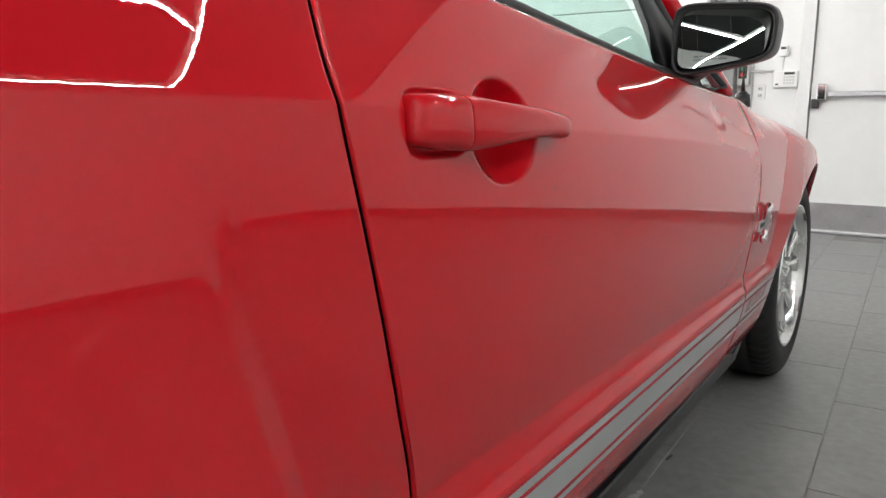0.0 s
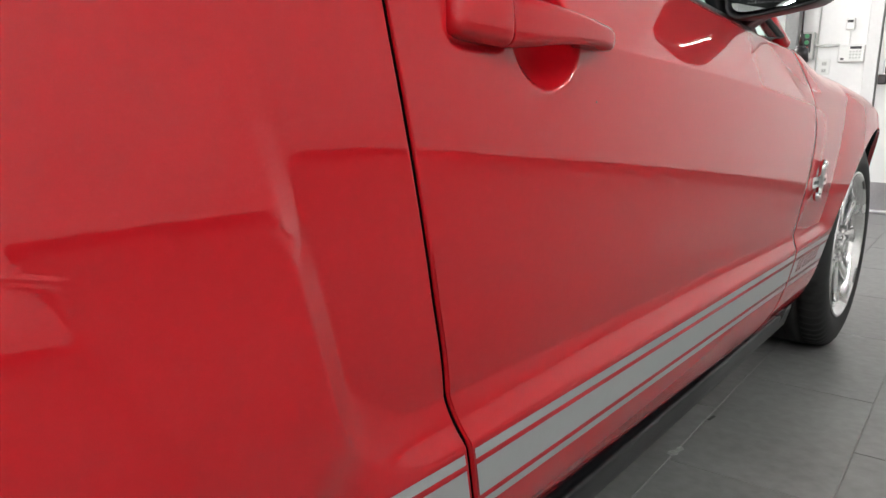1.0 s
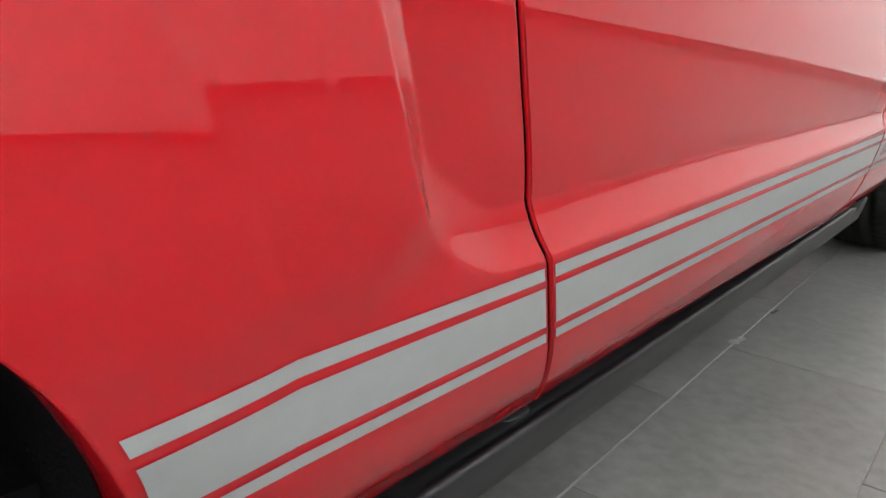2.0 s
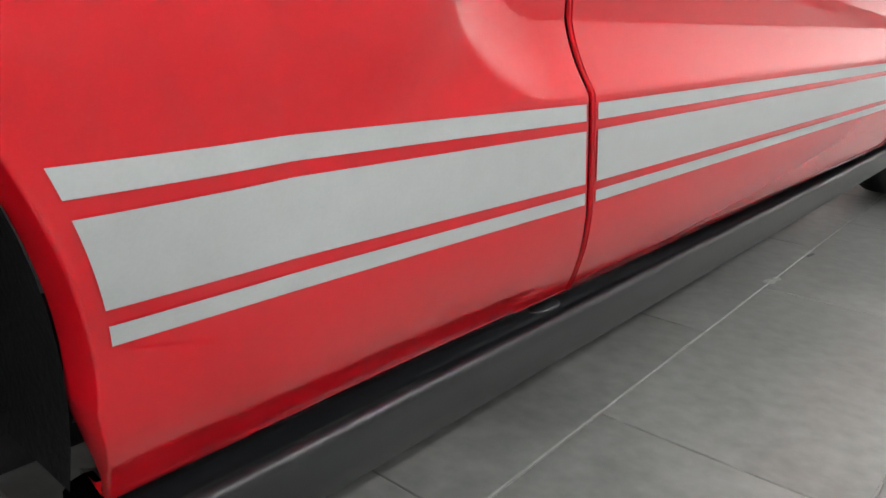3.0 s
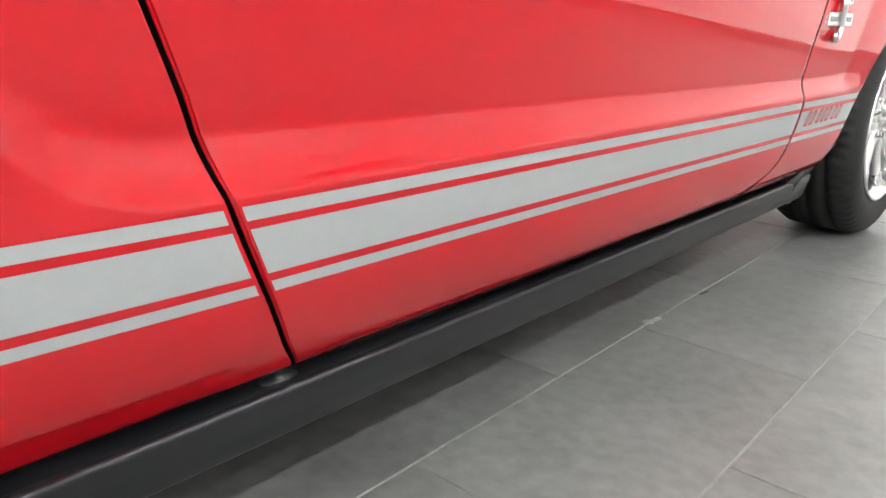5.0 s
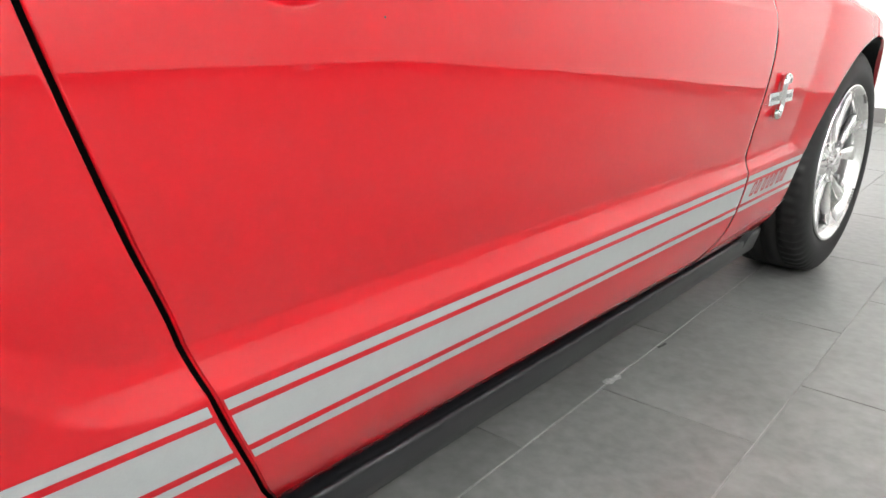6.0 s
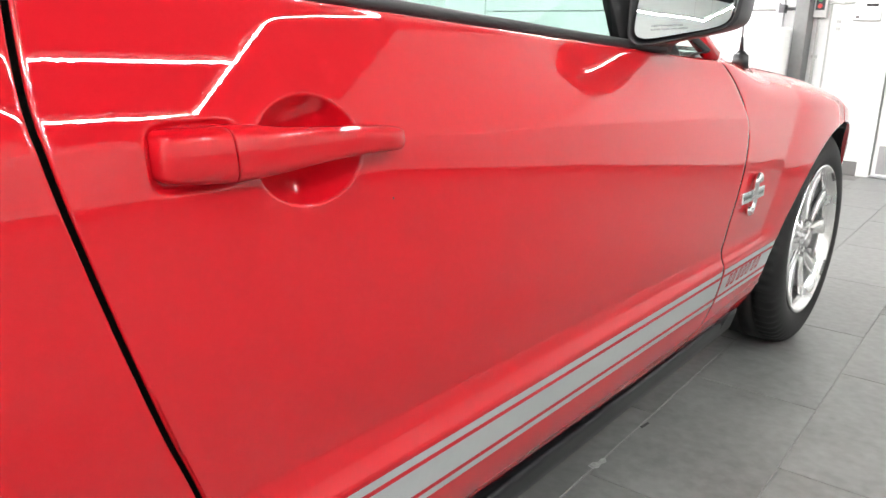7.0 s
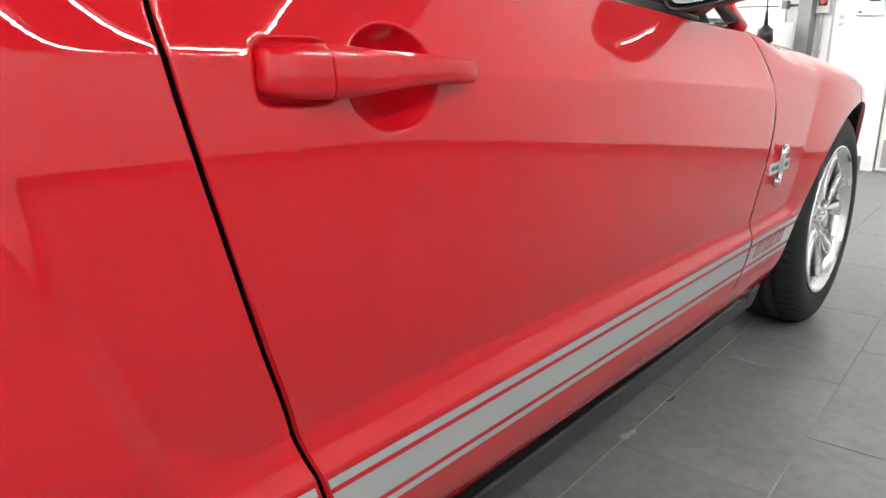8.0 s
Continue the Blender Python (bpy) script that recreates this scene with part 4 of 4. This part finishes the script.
# bonnet, nose, screen, roof, rear
rows = [[(CX + u * 0.64, y, float(z_top(y)) + 0.012 + 0.035 * (1 - u * u)) for u in np.linspace(-1, 1, 25)] for y in np.linspace(-0.72, 0.66, 28)]
mesh_ob("bonnet", *grid(np.array(rows)), RED, car, "red painted bonnet")
rows = []
for k in np.linspace(0, 1, 12):
    row = []
    for u in np.linspace(-1, 1, 31):
        xe = float(skin_x(0.66, 0.6)) - CX - 0.03 - 0.06 * (1 - k)
        y = 0.66 + 0.30 * (1 - abs(u) ** 2.6) * (1 - 0.25 * k * k)
        row.append((CX + u * xe, y, 0.20 + (float(z_top(y)) - 0.20 - 0.02) * k))
    rows.append(row)
mesh_ob("front_bumper", *grid(np.array(rows)), RED, car, "red painted front bumper")
rows = []
for k in np.linspace(0, 1, 12):
    row = []
    for u in np.linspace(-1, 1, 31):
        xe = float(skin_x(-3.62, 0.7)) - CX
        row.append((CX + u * xe, -3.62 - 0.14 * (1 - abs(u) ** 2.6) * math.sin(math.pi * (0.25 + 0.6 * k)), 0.27 + 0.70 * k))
    rows.append(row)
mesh_ob("rear_bumper", *grid(np.array(rows)), RED, car, "red painted rear bumper")
rows = [[(CX + u * 0.80, y, 0.985 + 0.015 * (1 - u * u)) for u in np.linspace(-1, 1, 21)] for y in np.linspace(-3.62, -2.92, 10)]
mesh_ob("boot_lid", *grid(np.array(rows)), RED, car, "red painted boot lid")


def screen(name, y0, z0, w0, y1, z1, w1, mat, label):
    rows = []
    for k in np.linspace(0, 1, 12):
        rows.append([(CX + u * (w0 + (w1 - w0) * k), y0 + (y1 - y0) * k + (0.10 if y0 > -2 else -0.05) * (1 - u * u), z0 + (z1 - z0) * k + 0.04 * math.sin(math.pi * k)) for u in np.linspace(-1, 1, 25)])
    ob = mesh_ob(name, *grid(np.array(rows)), mat, car, label)
    return ob


screen("windscreen", -0.80, 0.925, 0.74, -1.46, 1.325, 0.60, GLASS, "pale green tinted windscreen").visible_shadow = False
screen("rear_window", -2.95, 0.99, 0.70, -2.28, 1.32, 0.58, GLASS, "tinted rear window").visible_shadow = False
rows = [[(CX + u * 0.655, y, float(np.interp(y, (-2.36, -1.95, -1.6, -1.42), (1.30, 1.365, 1.372, 1.335))) + 0.03 * (1 - u * u) - 0.03) for u in np.linspace(-1, 1, 25)] for y in np.linspace(-2.32, -1.42, 16)]
mesh_ob("roof", *grid(np.array(rows)), RED, car, "red painted roof")
for s in (1, -1):
    a = [np.array((-0.092, -0.775, 0.893)) + (np.array((-0.325, -1.46, 1.33)) - (-0.092, -0.775, 0.893)) * t + (0, 0, 0.03 * math.sin(math.pi * t)) for t in np.linspace(0, 1, 10)]
    skin("a_pillar", tube(a, [0.018, 0.02, 0.022, 0.024, 0.026, 0.026, 0.026, 0.026, 0.026, 0.026], 14, 0.9), RED, car, s, "red painted windscreen pillar")
    rows = []
    for k in np.linspace(0, 1, 8):
        row = []
        for t in np.linspace(0, 1, 14):
            yb = -3.0 + (-2.10 + 3.0) * t
            yt = -2.36 + (-2.03 + 2.36) * t
            xt, zt = roof_rail(yt)
            xb, zb = float(skin_x(yb, belt_z(yb), False)), float(belt_z(yb))
            row.append((xb + (xt - xb) * k + 0.03 * math.sin(math.pi * k), yb + (yt - yb) * k, zb + (zt - zb) * k))
        rows.append(row)
    skin("c_pillar", grid(np.array(rows)), RED, car, s, "red painted rear roof pillar")
part("underbody", boxed(CX - 0.80, CX + 0.80, -3.5, 0.6, 0.275, 0.31), LINER, car, "black underbody")
part("rear_bulkhead", boxed(CX - 0.6, CX + 0.22, -3.4, -2.0, 0.31, 0.88), LINER, car, "black rear bulkhead")
part("cabin_floor", boxed(CX - 0.78, CX + 0.78, -2.6, -0.75, 0.31, 0.36), LINER, car, "dark cabin carpet")
part("dashboard", boxed(CX - 0.72, CX + 0.72, -1.15, -0.80, 0.62, 0.92, 0.05, 4), BLACK, car, "black dashboard", True)
ex = rod(bmesh.new(), (CX + 0.50, -2.205, 0.162), (CX + 0.50, -3.3, 0.175), 0.027, None, 24)
rod(ex, (CX + 0.50, -2.212, 0.162), (CX + 0.40, -2.12, 0.235), 0.0265, None, 24)
part("subframe_rail", boxed(CX + 0.36, CX + 0.41, -3.0, -2.262, 0.198, 0.222, 0.004), FRAMEGREY, car, "pale grey subframe rail")
part("exhaust_pipe", ex, STEEL, car, "steel exhaust pipe", True)
ax = rod(bmesh.new(), (CX - 0.62, Y_REAR, 0.33), (CX + 0.62, Y_REAR, 0.33), 0.045, None, 20)
part("rear_axle", ax, DARK_STEEL, car, "dark steel rear axle", True)
# aerial on the right front wing
an = bmesh.new()
rod(an, (-0.094, -0.597, 0.868), (-0.094, -0.597, 0.898), 0.019, 0.016, 24)
rod(an, (-0.094, -0.597, 0.897), (-0.094, -0.598, 0.905), 0.014, 0.007, 24)
rod(an, (-0.094, -0.598, 0.904), (-0.094, -0.602, 0.935), 0.0052, 0.0026, 16)
aerial = part("aerial", an, BLACKPLASTIC, car, "black aerial base", True)
part("aerial_rod", rod(bmesh.new(), (-0.094, -0.602, 0.933), (-0.095, -0.66, 1.40), 0.0016, 0.0012, 10), BLACKPLASTIC, aerial, "thin aerial rod", True)


# ---- things on and before the front wall ----
def steel_door():
    d = thing("door_1", ((DOOR_L + DOOR_R) / 2, YW, 0), "white steel exit door with a push bar, closed", "door", kind="structure")
    bm = bmesh.new()
    for b in ((DOOR_L - 0.075, DOOR_L + 0.012, YW - 0.02, YW + 0.08, 0, DOOR_H + 0.05), (DOOR_R - 0.012, DOOR_R + 0.075, YW - 0.02, YW + 0.08, 0, DOOR_H + 0.05), (DOOR_L + 0.012, DOOR_R - 0.012, YW - 0.02, YW + 0.08, DOOR_H - 0.012, DOOR_H + 0.05)):
        box(bm, *b, bevel=0.004)
    part("door_frame", bm, FRAMEGREY, d, "pale grey steel frame")
    part("door_leaf", boxed(DOOR_L + 0.02, DOOR_R - 0.018, YW + 0.012, YW + 0.06, 0.012, DOOR_H - 0.02, 0.003), DOORPAINT, d)
    part("kick_plate", boxed(DOOR_L + 0.05, DOOR_R - 0.05, YW + 0.0085, YW + 0.0118, 0.03, 0.235, 0.001), STEEL, d, "brushed steel kick plate")
    part("threshold", boxed(DOOR_L + 0.02, DOOR_R - 0.02, YW - 0.03, YW + 0.075, 0.001, 0.018, 0.004), STEEL, d, "steel threshold")
    part("push_bar", boxed(DOOR_L + 0.14, DOOR_R - 0.1, YW - 0.075, YW - 0.045, 1.035, 1.075, 0.008, 3), STEEL, d, "steel push bar", False)
    for x in (DOOR_L + 0.10, DOOR_R - 0.09):
        part("bar_bracket", boxed(x - 0.035, x + 0.035, YW - 0.085, YW + 0.01, 1.01, 1.13, 0.01, 3), CHROME, d, "chrome bar bracket")
    part("latch", boxed(DOOR_L + 0.03, DOOR_L + 0.085, YW - 0.05, YW + 0.01, 0.95, 1.02, 0.008), BLACKPLASTIC, d, "dark latch box")
    return d


def overhead_door():
    g = thing("overhead_door", ((GAR_L + GAR_R) / 2, YW, 0), "white sectional overhead door, closed", "garage door", kind="structure")
    h = 0.59
    for k in range(5):
        z0 = 0.01 + k * h
        z1 = min(z0 + h - 0.008, GAR_H + 0.1)
        part("door_panel", boxed(GAR_L - 0.05, GAR_R + 0.04, YW + 0.03, YW + 0.075, z0, z1, 0.006), DOORPAINT, g)
    return g


def track_post():
    p = thing("door_track_post", (-1.15, YW - 0.12, 0), "grey steel track post beside the overhead door", "steel post")
    part("post", boxed(-1.175, -1.08, YW - 0.17, YW - 0.005, 0, 2.7, 0.004), POSTGREY, p)
    part("track", boxed(-1.335, -1.275, YW - 0.10, YW - 0.05, 0, 2.6, 0.004), STEEL, p, "galvanised track")
    for z in (0.6, 1.19, 1.78):
        bm = bmesh.new()
        rod(bm, (-1.345, YW - 0.06, z), (-1.19, YW - 0.06, z), 0.010, None, 12)
        box(bm, -1.31, -1.27, YW - 0.11, YW - 0.02, z - 0.03, z + 0.03, 0.004)
        part("roller", bm, DARK_STEEL, p, "dark roller and bracket")
    return p


def bollard():
    b = thing("bollard", (-1.262, YW - 0.32, 0), "white plastic bollard sleeve before the overhead door", "bollard")
    prof = [(0.001, 0.0), (0.112, 0.0), (0.115, 0.01), (0.115, 1.03), (0.109, 1.045), (0.092, 1.052), (0.001, 1.055)]
    n = 40
    v = [(-1.262 + r * math.cos(2 * math.pi * i / n), YW - 0.32 + r * math.sin(2 * math.pi * i / n), z) for i in range(n) for r, z in prof]
    m = len(prof)
    f = [(i * m + j, ((i + 1) % n) * m + j, ((i + 1) % n) * m + j + 1, i * m + j + 1) for i in range(n) for j in range(m - 1)]
    mesh_ob("sleeve", v, f, WHITEPLASTIC, b)
    return b


def control_box():
    c = thing("door_control", (-1.03, YW, 1.222), "pale grey door control box with red and green buttons", "control box")
    part("case", boxed(-1.075, -0.985, YW - 0.07, YW + 0.002, 1.128, 1.3348, 0.006), GREYPLASTIC, c)
    part("face", boxed(-1.062, -1.0, YW - 0.078, YW - 0.0695, 1.1797, 1.3207, 0.003), BLACKPLASTIC, c, "black button plate")
    for z, m, lab in ((1.3019, GREENPLASTIC, "green button"), (1.2549, GREENPLASTIC, "green button"), (1.2079, REDPLASTIC, "red button")):
        part("button", rod(bmesh.new(), (-1.031, YW - 0.077, z), (-1.031, YW - 0.09, z), 0.017, 0.015, 20), m, c, lab, False)
    return c


def conduit(name, pts, r, label):
    c = thing(name, pts[0], label, "conduit")
    bm = bmesh.new()
    for a, b in zip(pts, pts[1:]):
        rod(bm, a, b, r, None, 12)
    part("pipe", bm, GREYPLASTIC, c, "", True)
    for a in pts[1:-1]:
        part("clip", boxed(a[0] - 0.018, a[0] + 0.018, YW - 0.03, YW + 0.002, a[2] - 0.012, a[2] + 0.012, 0.003), GREYPLASTIC, c)
    return c


def outlet():
    o = thing("wall_outlet", (-0.90, YW, 1.0669), "white electrical outlet plate on the wall", "outlet")
    part("plate", boxed(-0.945, -0.865, YW - 0.008, YW + 0.002, 1.0199, 1.1327, 0.004), WHITEPLASTIC, o)
    for z in (1.05, 1.1017):
        s = part("socket", boxed(-0.922, -0.888, YW - 0.0105, YW - 0.007, z - 0.014, z + 0.014, 0.002), GREYPLASTIC, o, "grey socket")
        for x in (-0.912, -0.898):
            part("slot", boxed(x - 0.0015, x + 0.0015, YW - 0.0112, YW - 0.010, z - 0.006, z + 0.006), BLACKPLASTIC, s)
    return o


def keypad():
    k = thing("alarm_keypad", (-0.725, YW, 1.1656), "white alarm keypad with a dark display on the wall", "alarm keypad")
    part("case", boxed(-0.815, -0.635, YW - 0.035, YW + 0.002, 1.1092, 1.2361, 0.01, 3), WHITEPLASTIC, k)
    part("display", boxed(-0.735, -0.66, YW - 0.0375, YW - 0.034, 1.2051, 1.2239), BLACKPLASTIC, k, "dark display")
    for i in range(4):
        for j in range(3):
            part("key", boxed(-0.738 + i * 0.021, -0.724 + i * 0.021, YW - 0.0385, YW - 0.034, 1.1355 + j * 0.022, 1.1487 + j * 0.022, 0.002), GREYPLASTIC, k)
    part("key_slot", boxed(-0.795, -0.772, YW - 0.0375, YW - 0.034, 1.1261, 1.1393), BLACKPLASTIC, k)
    return k


def sensor():
    s = thing("wall_sensor", (-0.755, YW, 1.3818), "small white wall sensor with a dark vent", "wall sensor")
    part("case", boxed(-0.785, -0.725, YW - 0.025, YW + 0.002, 1.3442, 1.4288, 0.006), WHITEPLASTIC, s)
    part("vent", boxed(-0.775, -0.735, YW - 0.027, YW - 0.024, 1.3959, 1.4147), BLACKPLASTIC, s)
    part("cable", rod(bmesh.new(), (-0.752, YW - 0.006, 1.2314), (-0.752, YW - 0.006, 1.3489), 0.004, None, 10), WHITEPLASTIC, s)
    return s


def low_post():
    p = thing("guard_post", (XW - 0.13, 2.5, 0), "white painted guard post beside the wall", "post")
    prof = [(0.001, 0.0), (0.068, 0.0), (0.070, 0.008), (0.070, 0.88), (0.062, 0.90), (0.035, 0.912), (0.001, 0.915)]
    n, m = 32, len(prof)
    v = [(XW - 0.13 + r * math.cos(2 * math.pi * i / n), 2.5 + r * math.sin(2 * math.pi * i / n), z) for i in range(n) for r, z in prof]
    f = [(i * m + j, ((i + 1) % n) * m + j, ((i + 1) % n) * m + j + 1, i * m + j + 1) for i in range(n) for j in range(m - 1)]
    mesh_ob("sleeve", v, f, DOORPAINT, p)
    part("base_plate", boxed(XW - 0.22, XW - 0.04, 2.41, 2.59, 0.0, 0.008, 0.002), STEEL, p, "steel base plate")
    return p


def low_outlet():
    o = thing("wall_outlet", (XW, 1.6, 0.16), "white electrical outlet box low on the wall", "outlet")
    part("plate", boxed(XW - 0.03, XW + 0.002, 1.56, 1.64, 0.108, 0.235, 0.004), WHITEPLASTIC, o)
    for z in (0.137, 0.186):
        part("socket", boxed(XW - 0.0325, XW - 0.0295, 1.583, 1.617, z - 0.014, z + 0.014, 0.002), GREYPLASTIC, o, "grey socket")
    return o


low_post()
low_outlet()
steel_door()
overhead_door()
track_post()
bollard()
control_box()
conduit("conduit", [(-1.04, YW - 0.02, 1.205), (-1.04, YW - 0.02, 0.85), (-1.04, YW - 0.02, 0.1)], 0.011, "pale grey conduit down the wall")
conduit("conduit", [(-0.985, YW - 0.02, 1.235), (-0.90, YW - 0.02, 1.235), (-0.81, YW - 0.02, 1.235)], 0.009, "pale grey conduit to the keypad")
conduit("conduit", [(-0.965, YW - 0.012, 2.7), (-0.965, YW - 0.012, 1.6), (-0.965, YW - 0.012, 0.1)], 0.006, "thin white conduit down the wall")
outlet()
keypad()
sensor()
for nm, b in (("baseboard_front", (GAR_R + 0.03, DOOR_L - 0.076, YW - 0.012, YW + 0.002, 0.0, 0.105)), ("baseboard_front_right", (DOOR_R + 0.076, XW, YW - 0.012, YW + 0.002, 0.0, 0.105)), ("baseboard_right", (XW - 0.012, XW + 0.002, YB, YW, 0.0, 0.105)), ("baseboard_left", (XL - 0.002, XL + 0.012, YB, YW, 0.0, 0.105)), ("baseboard_back", (XL, XW, YB - 0.002, YB + 0.012, 0.0, 0.105))):
    tagged(part(nm, boxed(*b, bevel=0.003), BASEGREY, None), "dark grey rubber cove base", "baseboard", kind="structure")


# ---- ceiling light strips ----
def light_strip(a, b):
    (x0, y0), (x1, y1) = a, b
    s = thing("light_strip", ((x0 + x1) / 2, (y0 + y1) / 2, ZS), "white linear light, lit, hung from the dark ceiling, some added as unseen fill", "ceiling light", "ceiling lights")
    w = 0.014
    if abs(x1 - x0) > abs(y1 - y0):
        q = (min(x0, x1), max(x0, x1), y0 - w, y0 + w)
    else:
        q = (x0 - w, x0 + w, min(y0, y1), max(y0, y1))
    part("housing", boxed(q[0], q[1], q[2], q[3], ZS - 0.05, ZS - 0.012, 0.004), WHITEPLASTIC, s)
    part("diffuser", boxed(q[0] + 0.0105, q[1] - 0.0105, q[2] + 0.0105, q[3] - 0.0105, ZS - 0.0585, ZS - 0.0505), LED if max(x0, x1) > 0 else LED_FILL, s, "glowing diffuser")
    for k in (0.03, 0.5, 0.97):
        x, y = x0 + (x1 - x0) * k, y0 + (y1 - y0) * k
        part("hanging_wire", rod(bmesh.new(), (x, y, ZS - 0.014), (x, y, ZC + 0.01), 0.0015, 0.0015, 6), STEEL, s)
    return s


for a, b in STRIPS:
    light_strip(a, b)

lay_tiles()
